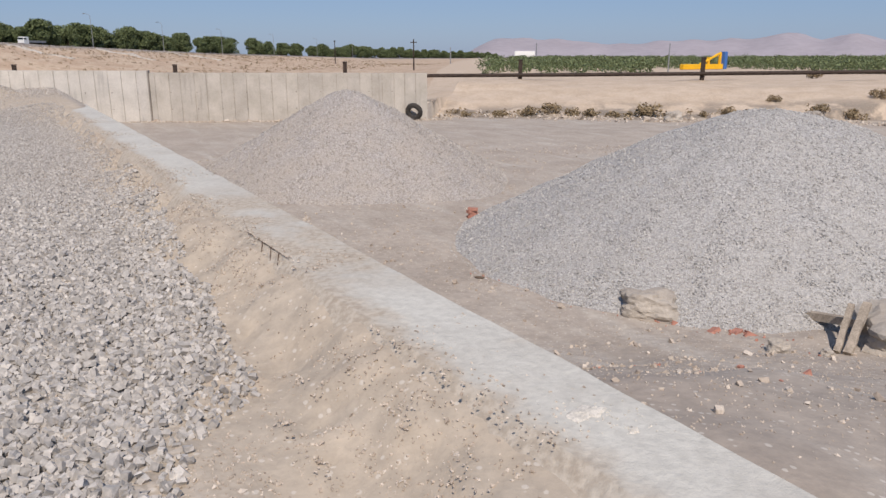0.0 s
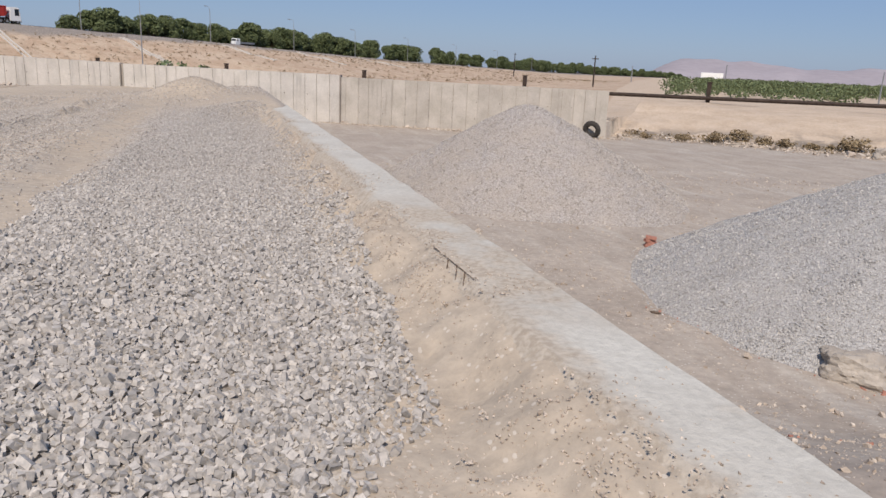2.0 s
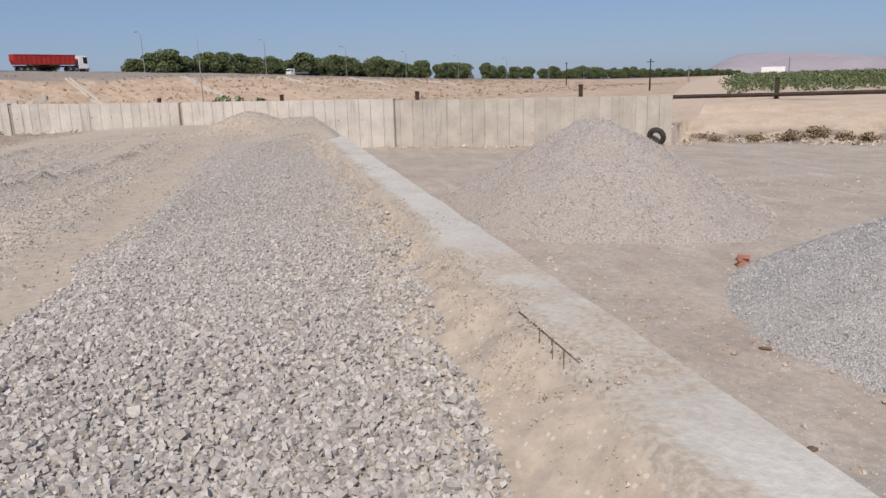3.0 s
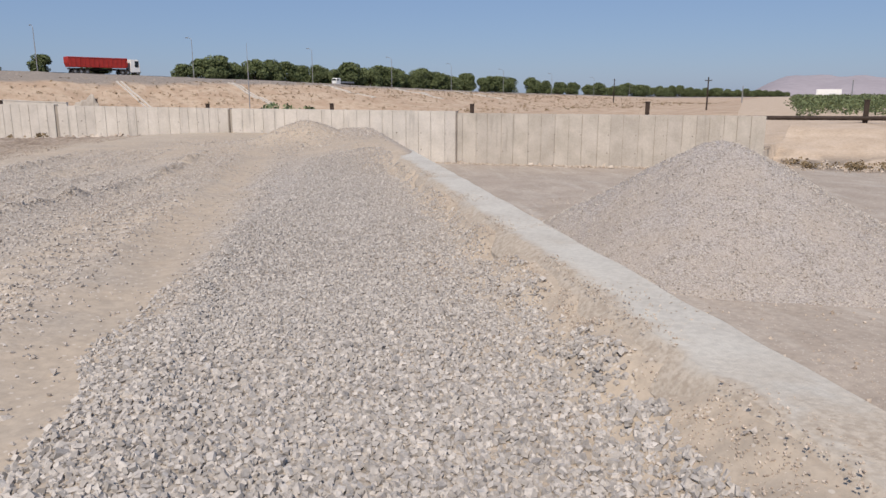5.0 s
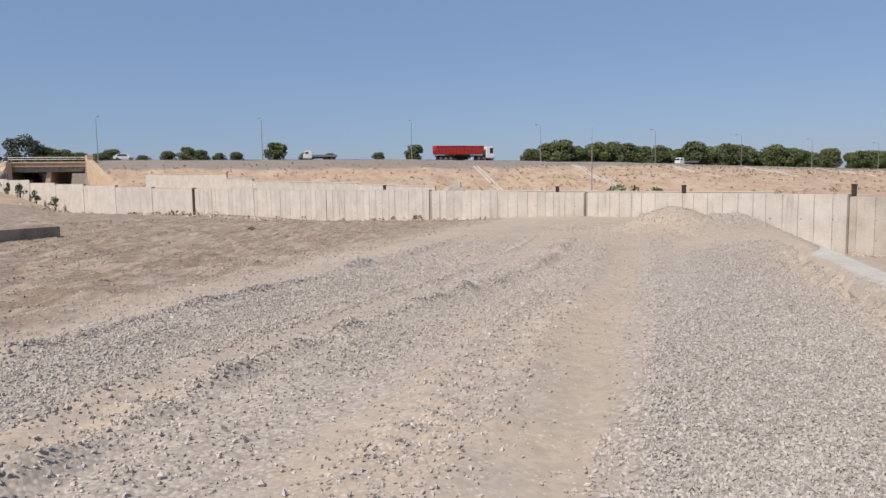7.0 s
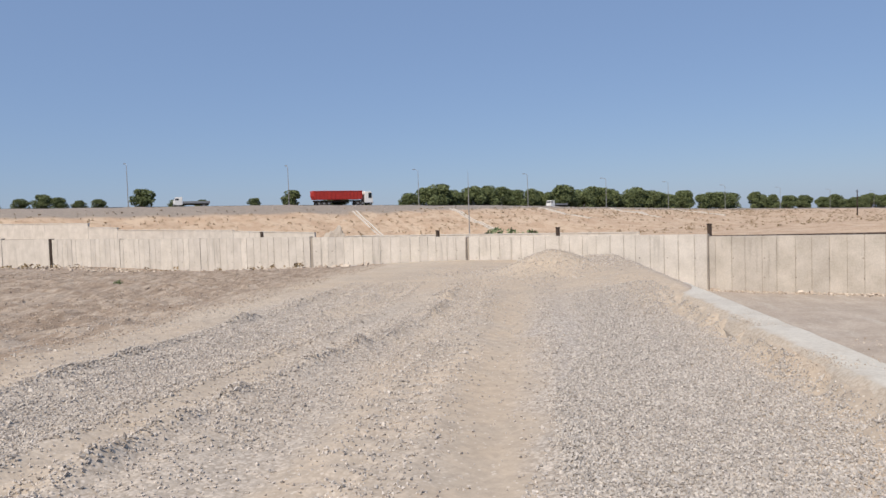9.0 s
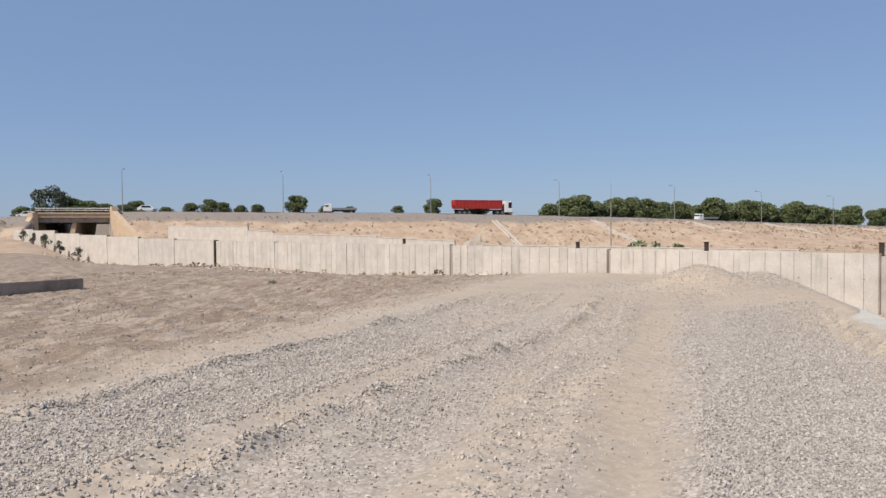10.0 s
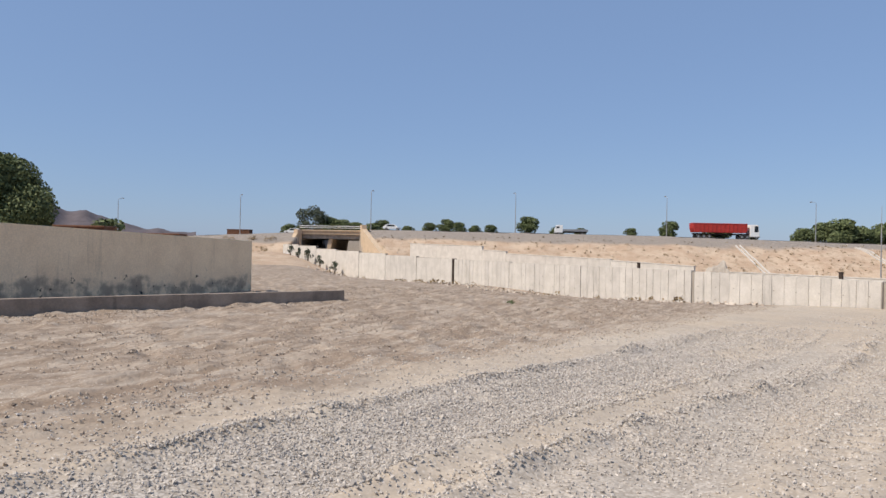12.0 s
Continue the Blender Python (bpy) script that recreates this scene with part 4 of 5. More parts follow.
# ---- trees ----
def leaf_cloud(rng, lumps, per, leaf):
    """Leaf quads scattered in the shells of overlapping lumps (x, y, z, radius)."""
    pts, out = [], []
    for cx, cy, cz, r in lumps:
        n = int(per * r * r)
        d = rng.normal(size=(n, 3))
        d /= np.linalg.norm(d, axis=1)[:, None]
        rad = r * rng.uniform(0.55, 1.08, n) ** 0.6
        pts.append(np.array([cx, cy, cz]) + d * rad[:, None] * np.array([1, 1, 0.85]))
        out.append(d)
    pts, out = np.concatenate(pts), np.concatenate(out)
    n = len(pts)
    a = rng.normal(size=(n, 3)) * 0.8 + out
    a /= np.linalg.norm(a, axis=1)[:, None]
    b = np.cross(a, rng.normal(size=(n, 3)))
    b /= np.linalg.norm(b, axis=1)[:, None] + 1e-9
    c = np.cross(a, b)
    size = leaf * rng.uniform(0.6, 1.3, n)[:, None]
    quad = np.stack([pts - b * size, pts + c * size * 0.6 + a * size * 0.25, pts + b * size, pts - c * size * 0.6 - a * size * 0.2], 1)
    return quad.reshape(-1, 3), np.arange(n * 4).reshape(-1, 4)


def build_tree(name, seed, tall, wide, mat, label, group, trunk_h=0.3, leaf=0.22, per=150, lumps_n=16):
    rng = np.random.default_rng(seed)
    root = thing(name, 0, 0, 0, 0, label, "tree", group)
    bm = bmesh.new()
    base = tall * trunk_h
    rod(bm, (0, 0, -0.4), (0.06 * wide, 0.03, base), 0.05 * tall ** 0.9 * 0.5, 0.03 * tall ** 0.9 * 0.5, 8)
    lumps = []
    for k in range(lumps_n):
        a, f = rng.uniform(0, 2 * math.pi), rng.uniform(0, 1)
        h = base * 0.75 + (tall - base * 0.75) * (0.12 + 0.78 * f)
        rr = wide * 0.5 * (1 - (abs(f - 0.35) / 0.75) ** 2) * rng.uniform(0.35, 0.85)
        r = wide * rng.uniform(0.15, 0.25)
        c = (math.cos(a) * rr, math.sin(a) * rr, min(h, tall - r * 0.8))
        lumps.append((*c, r))
        if k % 2 == 0:
            rod(bm, (0.04 * wide, 0.02, base * rng.uniform(0.6, 1.0)), c, 0.02 * tall ** 0.9 * 0.5, 0.012 * tall * 0.5, 5)
    part("trunk", bm, M_BARK, root)
    v, f = leaf_cloud(rng, lumps, per, leaf)
    me = from_arrays("crown", v, f, mat)
    ob = new("crown", me)
    ob.parent = root
    return root


def plant(kinds, used, k, m):
    src = kinds[k % len(kinds)]
    if src.name in used:
        keep = src.scale.copy()
        src.scale = (1, 1, 1)
        made = copy_thing(src, m)
        src.scale = keep
        return made
    used.add(src.name)
    src.matrix_basis = m
    return src


PINE_LABEL = "round-crowned dark green pine beside the highway"
pines = [build_tree("pine_tree", 100 + k, 6.0, 5.6, M_LEAF, PINE_LABEL, "roadside pines", 0.14, 0.21, 150, 22) for k in range(5)]
used = set()
rng = random.Random(77)
# closed row beyond the road
q, k = 142.0, 0
while q < 1350:
    x, y, z, a = hw_point(q)
    off = 30 + rng.uniform(-4, 4)
    ox, oy = -math.sin(radians(a)), math.cos(radians(a))
    px, py = x + ox * off, y + oy * off
    sc = rng.uniform(0.9, 1.3) * (1.1 if q < 190 else 1.35)
    plant(pines, used, k, pose(px, py, ground_z(px, py) - 0.9, 0, 0, rng.uniform(0, 360)) @ Matrix.Diagonal((sc * 1.1 * rng.uniform(0.95, 1.2), sc, sc * rng.uniform(0.85, 1.1), 1)))
    q += rng.uniform(3.2, 5.6) * (1 if q < 300 else 2.0)
    k += 1

EUC = build_tree("eucalyptus_tree", 140, 9.6, 8.5, M_LEAF_EUC, "tall sparse grey-green tree behind the bridge", "", 0.35, 0.30, 60, 14)
EUC.matrix_basis = pose(-207, 16.5, ground_z(-207, 16.5) - 1.0, 0, 0, 40)
for x, y, sc in ((-207, 11, 0.7), (-206, 21, 1.0), (-205, 25, 0.85), (-206, 29, 0.7), (-204, 14, 0.6), (-186, 31, 0.5), (-196, 31.5, 0.55), (-190, 41, 0.42), (-186.7, 54, 0.62), (-185, 58, 0.5), (-184.8, 62, 0.55), (-172, 67.6, 0.85), (-173.8, 76.5, 0.48),
                 (-171.3, 82, 0.45), (-170, 95.3, 0.5), (-161, 101, 0.82), (-158.4, 114, 0.75), (-156, 110, 0.6), (-170, 132, 0.4), (-196, 35, 0.7), (-192, 47, 0.6), (-189, 51, 0.75)):
    k += 1
    plant(pines, used, k, pose(x, y, ground_z(x, y) - 0.4, 0, 0, rng.uniform(0, 360)) @ Matrix.Diagonal((sc * 1.3, sc * 1.3, sc * 0.98, 1)))
broad = build_tree("broadleaf_tree", 150, 6.9, 6.6, M_LEAF, "large dark green tree behind the plastered wall", "", 0.25, 0.085, 1300, 40)
broad.matrix_basis = pose(-47.5, -11.6, ground_z(-48, -12) - 0.3, 0, 0, 20)
small = build_tree("broadleaf_tree", 151, 4.2, 4.0, M_LEAF, "small round green tree far behind the plastered wall", "", 0.2, 0.2, 200, 12)
small.matrix_basis = pose(-72.4, -10, ground_z(-72, -10) - 0.2)


def build_bush(name, seed, wide, tall, mat, label, group, leaf=0.09, per=500, lumps_n=9):
    rs = np.random.default_rng(seed)
    root = thing(name, 0, 0, 0, 0, label, "bush", group)
    lumps = []
    bm = bmesh.new()
    for k in range(lumps_n):
        a, f = rs.uniform(0, 2 * math.pi), rs.uniform(0, 1) ** 0.5
        r = min(wide, tall * 1.5) * rs.uniform(0.14, 0.24)
        c = (math.cos(a) * wide * 0.42 * f, math.sin(a) * wide * 0.42 * f, max(r * 0.6, tall * (1 - 0.6 * f) * rs.uniform(0.4, 0.85)))
        lumps.append((*c, r))
        rod(bm, (c[0] * 0.15, c[1] * 0.15, -0.1), c, 0.02 * wide ** 0.5, 0.006, 5)
    part("stems", bm, M_BARK, root)
    v, f = leaf_cloud(rs, lumps, per, leaf)
    crown = new("foliage", from_arrays("foliage", v, f, mat))
    crown.parent = root
    return root


# dry scrub along the sandy bank
scrubs = [build_bush("dry_bush", 160 + k, 1.1, 0.75, M_DRY, "dry brown thorny bush on the sandy bank", "scrub on the bank", 0.06, 900, 10) for k in range(3)]
used_s = set()
SCRUB = [(5.1, 34.6, 1.15), (8.7, 35.4, 0.7), (11.1, 37.2, 0.6), (15.8, 37.4, 0.9), (14.0, 35.2, 0.9), (12.6, 35.4, 0.7), (19.5, 58.0, 1.2), (-0.5, 34.6, 0.8), (0.6, 34.9, 0.9), (1.6, 34.7, 0.75), (2.5, 34.7, 0.7), (-1.8, 34.5, 0.6), (-3.4, 34.4, 0.5), (3.4, 34.4, 0.5), (4.2, 34.8, 0.5), (18.5, 36.6, 0.8), (21, 36.4, 0.8), (7.4, 34.7, 0.5), (9.6, 35.0, 0.5), (6.3, 35.2, 0.45)]
for k, (x, y, sc) in enumerate(SCRUB):
    plant(scrubs, used_s, k, pose(x, y, ground_z(x, y) - 0.03, 0, 0, k * 67) @ Matrix.Diagonal((sc * 1.2, sc, sc, 1)))
greens = [build_bush("green_bush", 170 + k, 1.6, 1.3, M_LEAF_GREY, "dusty green shrub growing beside the boundary wall", "shrubs by the wall", 0.09, 500, 10) for k in range(2)]
used_g = set()
for k, (x, y, sc, fl) in enumerate(((-49.2, 54.0, 2.3, 1.15), (-47.9, 54.8, 2.5, 1.2), (-46.8, 55.9, 2.2, 1.1), (-42.6, 31.0, 1.6, 1.3), (-27.2, 11.4, 0.15, 1.2))):
    plant(greens, used_g, k, pose(x, y, ground_z(x, y) - 0.03, 0, 0, k * 80) @ Matrix.Diagonal((sc, sc, sc * fl, 1)))


# dark shrubs standing apart along the foot of the boundary wall
shrubs = [build_bush("wall_shrub", 175 + k, 0.9, 1.5, M_LEAF_EUC, "dark green upright shrub in front of the boundary wall", "dark shrubs by the wall", 0.08, 700, 12) for k in range(2)]
used_w = set()
SHRUBS = [(92.9, 1.0), (89.7, 0.85), (86.2, 1.15), (82.5, 0.9), (78.0, 1.0)]
for k, (q, sc) in enumerate(SHRUBS):
    p = WALL_A + WU * q + Vector((-WU.y, WU.x)) * 0.9
    plant(shrubs, used_w, k, pose(p.x, p.y, ground_z(p.x, p.y) - 0.05, 0, 0, k * 70) @ Matrix.Diagonal((sc, sc, sc * 1.25, 1)))


# tufts on the embankment
def tufts():
    rs = np.random.default_rng(181)
    n = 2200
    q = rs.uniform(-60, 330, n)
    pts = []
    for a in q:
        x, y, z, ang = hw_point(float(a))
        d = rs.uniform(5, 24)
        pts.append((x + math.sin(radians(ang)) * d, y - math.cos(radians(ang)) * d, rs.uniform(0.10, 0.32) * (3.2 if a < 8 else 1)))
    for a in rs.uniform(60, 420, 1500):
        x, y, z, ang = hw_point(float(a))
        d = rs.uniform(10, 70)
        pts.append((x + math.sin(radians(ang)) * d, y - math.cos(radians(ang)) * d, rs.uniform(0.15, 0.45)))
    pts = np.array(pts)
    z = height(pts[:, 0], pts[:, 1])
    lumps = np.stack([pts[:, 0], pts[:, 1], z + pts[:, 2] * 0.3, pts[:, 2]], 1)
    v, f = leaf_cloud(rs, [tuple(r) for r in lumps], 130, 0.14)
    tagged(new("embankment_scrub", from_arrays("embankment_scrub", v, f, M_DRY)), "dry brown tufts scattered over the sandy embankment", "scrub", "", "stuff")
    lumps = [(x, y, ground_z(x, y) + 0.1, r) for x, y, r in zip(rs.uniform(-76, -34, 60), rs.normal(0, 0.5, 60), rs.uniform(0.12, 0.3, 60))]
    moved = []
    for x, dy, zz, r in lumps:
        y = 32.5 + (x + 4.9) * 0.28 - 1.6 + dy - max(0, -x - 54) * 0.05
        moved.append((x, y, ground_z(x, y) + 0.08, r))
    band = [(x, 34.9 - 0.1 * x + dy, r) for x, dy, r in zip(rs.uniform(-4.5, 6, 90), rs.normal(0, 0.45, 90), rs.uniform(0.10, 0.24, 90))]
    band += [(x, 35.2 - 0.05 * x + dy, r) for x, dy, r in zip(rs.uniform(6, 24, 50), rs.normal(0, 0.6, 50), rs.uniform(0.10, 0.24, 50))]
    v, f = leaf_cloud(rs, [(x, y, ground_z(x, y) + 0.06, r) for x, y, r in band], 420, 0.06)
    tagged(new("bank_scrub", from_arrays("bank_scrub", v, f, M_DRY)), "low dry brown scrub along the sandy bank", "scrub", "", "stuff")
    v, f = leaf_cloud(rs, moved, 260, 0.09)
    tagged(new("wall_foot_scrub", from_arrays("wall_foot_scrub", v, f, M_DRY)), "dry weeds along the foot of the boundary wall", "scrub", "", "stuff")
    n = 3000
    q, d = rs.uniform(-20, 320, n), rs.uniform(3, 25, n)
    at = np.array([hw_point(float(a)) for a in q])
    x, y = at[:, 0] + np.sin(np.radians(at[:, 3])) * d, at[:, 1] - np.cos(np.radians(at[:, 3])) * d
    size = rs.uniform(0.08, 0.3, n)
    stone_cloud("embankment_stones", np.stack([x, y, height(x, y) + size * 0.1], 1), size, M_RUBBLE, "stones scattered over the sandy embankment", 183, True)
    n = 500
    x = rs.uniform(-78, -30, n)
    y = 32.5 + (x + 4.9) * 0.28 - 1.0 - np.abs(rs.normal(0, 1.5, n)) - np.maximum(0, -x - 54) * 0.05
    size = rs.uniform(0.05, 0.2, n)
    stone_cloud("wall_foot_rubble", np.stack([x, y, height(x, y) + size * 0.15], 1), size, M_RUBBLE, "rubble and broken stones below the boundary wall", 182)


tufts()


# orchard on the flat land
def orchard():
    rs = np.random.default_rng(190)
    lumps = []
    for y in np.concatenate([np.arange(74, 150, 3.4), np.arange(150, 420, 9.0)]):
        step = 3.0 if y < 150 else 6.0
        for x in np.arange(-0.075 * y, 0.62 * y + 20, step):
            if abs(x - 19) < 8 and y < 108:
                continue
            px, py = x + rs.normal(0, 0.5), y + rs.normal(0, 0.8)
            h = rs.uniform(0.7, 1.05) * (1.0 if y < 150 else 1.25)
            g = 1.15
            lumps.append((px, py, g + h * 0.7, h * 1.15))
            lumps.append((px + rs.normal(0, 0.7), py + rs.normal(0, 0.7), g + h * 1.15, h * 0.6))
    v, f = leaf_cloud(rs, lumps, 120, 0.125)
    tagged(new("orchard", from_arrays("orchard", v, f, M_LEAF_ORCHARD)), "rows of low dusty green orchard trees on the plain", "orchard", "", "stuff")


orchard()


# distant hills
def hills(name, x0, az0, az1, dist, depth, profile, mat, label, seed):
    """A ridge seen between two bearings, with spurs and gullies down to the plain."""
    n, rows = 90, 14
    verts, faces = [], []
    for r in range(rows + 1):
        f = r / rows
        for k in range(n + 1):
            g = k / n
            a = radians(az0 + (az1 - az0) * g)
            d = dist + depth * f
            h = profile(g) * (0.75 + 0.25 * noise.noise((g * 9, seed, 0)) + 0.2 * noise.noise((g * 23, seed, 1)))
            rise = math.sin(min(1, f * 1.25) * math.pi / 2) if f < 0.8 else 1 - (f - 0.8) * 2
            gully = 1 + 0.22 * noise.noise((g * 30, f * 4, seed)) * (1 - abs(2 * f - 1))
            verts.append((x0[0] + math.sin(a) * d, x0[1] + math.cos(a) * d, -4 + h * rise * gully))
    for r in range(rows):
        for k in range(n):
            i = r * (n + 1) + k
            faces.append((i, i + 1, i + n + 2, i + n + 1))
    me = from_arrays(name, verts, faces, mat, True)
    return tagged(new(name, me), label, "hills", "", "structure")


def range_profile(g):
    peak = 112 * float(sstep(0.0, 0.07, g)) + 30 * math.exp(-((g - 0.08) / 0.05) ** 2)
    return peak + 60 * float(sstep(0.25, 0.9, g))


hills("mountain_range", (0, 0), -8.0, 40.0, 3300, 900, range_profile, M_HAZE_HILL, "bare mountain range with distance haze in its pale colour", 2.0)
hills("bare_hill", (0, 0), -125.0, -94.5, 800, 300, lambda g: 38 + 48 * float(sstep(0.97, 0.6, g)), M_HILL_NEAR, "bare brown hill behind the site", 5.0)


# ---- second boundary wall, fence posts and beam ----
W2A, W2B = Vector((-102.7, 23.5)), Vector((-45.9, 49.2))
W2V = (W2B - W2A).normalized()
wall_two = tagged(new("wall_far"), "pale plastered boundary wall stepping down beside the embankment", "wall", "", "structure")
for a, b, za, zb in ((0, 15.2, 4.15, 3.85), (15.2, 19.5, 3.4, 3.25), (19.5, 35.0, 3.0, 2.6), (35.0, 44.6, 2.5, 2.15), (48.0, 75.0, 1.75, 1.5)):
    p, p2 = W2A + W2V * a, W2A + W2V * (b - 0.03)
    back = Vector((-W2V.y, W2V.x))
    m = Matrix(((W2V.x, back.x, 0, p.x), (W2V.y, back.y, 0, p.y), (0, 0, 1, 0), (0, 0, 0, 1)))
    bm = bmesh.new()
    prism(bm, [(0, -0.8), (b - a - 0.03, -0.8), (b - a - 0.03, zb), (0, za)], 0.25, m)
    panel = part("wall_panel", bm, M_WALL_PALE, wall_two)
    bm = bmesh.new()
    prism(bm, [(0, za), (b - a - 0.03, zb), (b - a - 0.03, zb + 0.07), (0, za + 0.07)], 0.33, m @ Matrix.Translation((0, -0.04, 0)))
    part("coping", bm, M_WALL_PALE, panel)


def build_post(h, r, label, group, mat):
    root = thing("fence_post", 0, 0, 0, 0, label, "post", group)
    bm = bmesh.new()
    box(bm, (-r, -r * 0.8, -2.6), (r, r * 0.8, h), 0.015)
    box(bm, (-r * 1.25, -r, h - 0.04), (r * 1.25, r, h + 0.02), 0.01)
    part("shaft", bm, mat, root)
    return root


post = build_post(1.35, 0.13, "dark rusted steel fence post behind the boundary wall", "fence posts", M_DARK_STEEL)
POSTS = [(9.9, 49.0, 1.35), (-1.6, 49.0, 1.2), (-13.5, 49.0, 1.05), (-25.7, 48.6, 0.85), (-36.3, 46.2, 0.85), (-46.6, 43.6, 0.8), (-56.8, 41.0, 1.18), (-66.3, 38.6, 1.04), (-75.9, 36.2, 0.98), (-84.9, 33.9, 0.94), (-89.2, 32.8, 0.87), (21.5, 49.2, 1.5), (33.0, 49.5, 1.6)]
for k, (x, y, z) in enumerate(POSTS):
    m = pose(x, y, z, 0, 0, 5 * k)
    if k == 0:
        post.matrix_basis = m
    else:
        copy_thing(post, m)
beam = tagged(new("guard_rail"), "long dark steel pipe rail along the fence posts", "rail", "", "structure")
ends = [(-25.7, 48.45, 1.32), (-13.5, 48.85, 1.46), (-1.6, 48.85, 1.57), (9.9, 48.85, 1.7), (21.5, 49.0, 1.86), (33.0, 49.3, 2.0), (60, 50, 2.2)]
for a, b in zip(ends, ends[1:]):
    bm = bmesh.new()
    rod(bm, a, b, 0.12, 0.12, 8)
    part("pipe", bm, M_DARK_STEEL, beam)

# dark joint pillars of the long wall
for q, top, wide in ((55.0, 2.56, 0.13), (22.38, 2.2, 0.03), (11.9, 2.17, 0.03)):
    p, v = wall_frame(q)
    bm = bmesh.new()
    box(bm, (-wide, -0.09, 0.0), (wide, 0.2, top), 0.015, Matrix(((v.x, v.y, 0, p.x), (v.y, -v.x, 0, p.y), (0, 0, 1, 0), (0, 0, 0, 1))))
    tagged(link("wall_pillar", bm, M_DARK_STEEL if wide > 0.1 else M_GREY_CONC), "narrow dark pillar at a joint of the boundary wall", "pillar", "wall pillars")


def pole(x, y, z, h, r, mat, label, arms=0):
    root = thing("utility_pole", x, y, z, 0, label, "pole")
    bm = bmesh.new()
    rod(bm, (0, 0, -0.6), (0, 0, h), r, r * 0.6, 8)
    part("shaft", bm, mat, root)
    if arms:
        bm = bmesh.new()
        box(bm, (-0.5, -0.06, h - 0.5), (0.5, 0.06, h - 0.38), 0.01)
        part("cross_arm", bm, mat, root)
    return root


pole(-20.7, 110.2, 0.9, 4.4, 0.13, M_DARK_STEEL, "short dark utility pole on the plain", 1)
pole(-72.6, 239, 1.2, 7.0, 0.2, M_DARK_STEEL, "dark utility pole on the plain", 1)
pole(-27.8, 198, 1.0, 4.2, 0.16, M_GALV, "pale utility pole on the plain")
pole(-3.5, 150, 1.0, 4.5, 0.14, M_GALV, "pale utility pole beside the orchard")
pole(11.5, 75, 1.1, 2.9, 0.08, M_GALV, "thin pale pole beside the yellow barrier")


def mast():
    root = thing("antenna_mast", -108.6, 111.0, ground_z(-108.6, 111.0), 0, "thin steel mast standing at the embankment", "mast")
    bm = bmesh.new()
    rod(bm, (0, 0, -0.5), (0, 0, 9.0), 0.13, 0.09, 8)
    part("lower_tube", bm, M_GALV, root)
    bm = bmesh.new()
    rod(bm, (0, 0, 9.0), (0, 0, 14.0), 0.07, 0.03, 6)
    part("upper_tube", bm, M_GALV, root)


mast()


# concrete chutes down the embankment
def chute(q, label="pale concrete drainage chute down the embankment"):
    x, y, z, a = hw_point(q)
    root = tagged(new("drainage_chute"), label, "drain", "embankment chutes")
    ox, oy = math.sin(radians(a)), -math.cos(radians(a))
    tx, ty = math.cos(radians(a)), math.sin(radians(a))
    for off in (-0.45, 0.45):
        bm = bmesh.new()
        rows = []
        for d in np.arange(7.5, 26.0, 1.0):
            px, py = x + ox * d + tx * off, y + oy * d + ty * off
            zz = ground_z(px, py)
            rows.append([bm.verts.new((px + tx * e, py + ty * e, zz + h)) for e, h in ((-0.16, -0.3), (-0.16, 0.28), (0.16, 0.28), (0.16, -0.3))])
        for r1, r2 in zip(rows, rows[1:]):
            for i in range(3):
                bm.faces.new((r1[i], r1[i + 1], r2[i + 1], r2[i]))
        bmesh.ops.recalc_face_normals(bm, faces=bm.faces[:])
        part("chute_side", bm, M_WALL_PALE, root)


for q in (106, 132, 160, 190, 225):
    chute(q)


# ---- vehicles on the highway ----
def wheel(parent, x, y, r, wide=0.3):
    bm = bmesh.new()
    rod(bm, (x, y - wide / 2, r), (x, y + wide / 2, r), r, r, 20)
    tyre = part("wheel", bm, M_TYRE, parent)
    bm = bmesh.new()
    rod(bm, (x, y - wide / 2 - 0.02, r), (x, y + wide / 2 + 0.02, r), r * 0.5, r * 0.5, 12)
    part("rim", bm, M_GALV, tyre)


def cab(parent, x0, wide=2.4, high=3.0, long=2.1):
    bm = bmesh.new()
    prism(bm, [(x0, 0.6), (x0 + long, 0.6), (x0 + long, 1.7), (x0 + long - 0.25, high - 0.15), (x0 + long - 0.6, high), (x0, high)], wide, Matrix.Translation((0, -wide / 2, 0)))
    bmesh.ops.bevel(bm, geom=bm.edges[:], offset=0.06, segments=2, affect='EDGES')
    body = part("cab", bm, M_WHITE, parent, "white driver's cab")
    bm = bmesh.new()
    prism(bm, [(x0 + long + 0.005, 1.75), (x0 + long + 0.03, 1.75), (x0 + long - 0.20, high - 0.22), (x0 + long - 0.24, high - 0.22)], wide * 0.86, Matrix.Translation((0, -wide * 0.43, 0)))
    part("windscreen", bm, M_GLASS_DARK, body)
    for side in (-1, 1):
        bm = bmesh.new()
        box(bm, (x0 + long * 0.45, side * (wide / 2 + 0.012) - 0.01, 1.75), (x0 + long * 0.86, side * (wide / 2 + 0.012) + 0.01, high - 0.35), 0.0)
        part("side_window", bm, M_GLASS_DARK, body)
    bm = bmesh.new()
    box(bm, (x0 + long - 0.02, -wide / 2, 0.45), (x0 + long + 0.12, wide / 2, 0.85), 0.04)
    part("bumper", bm, M_GALV, body)
    return body


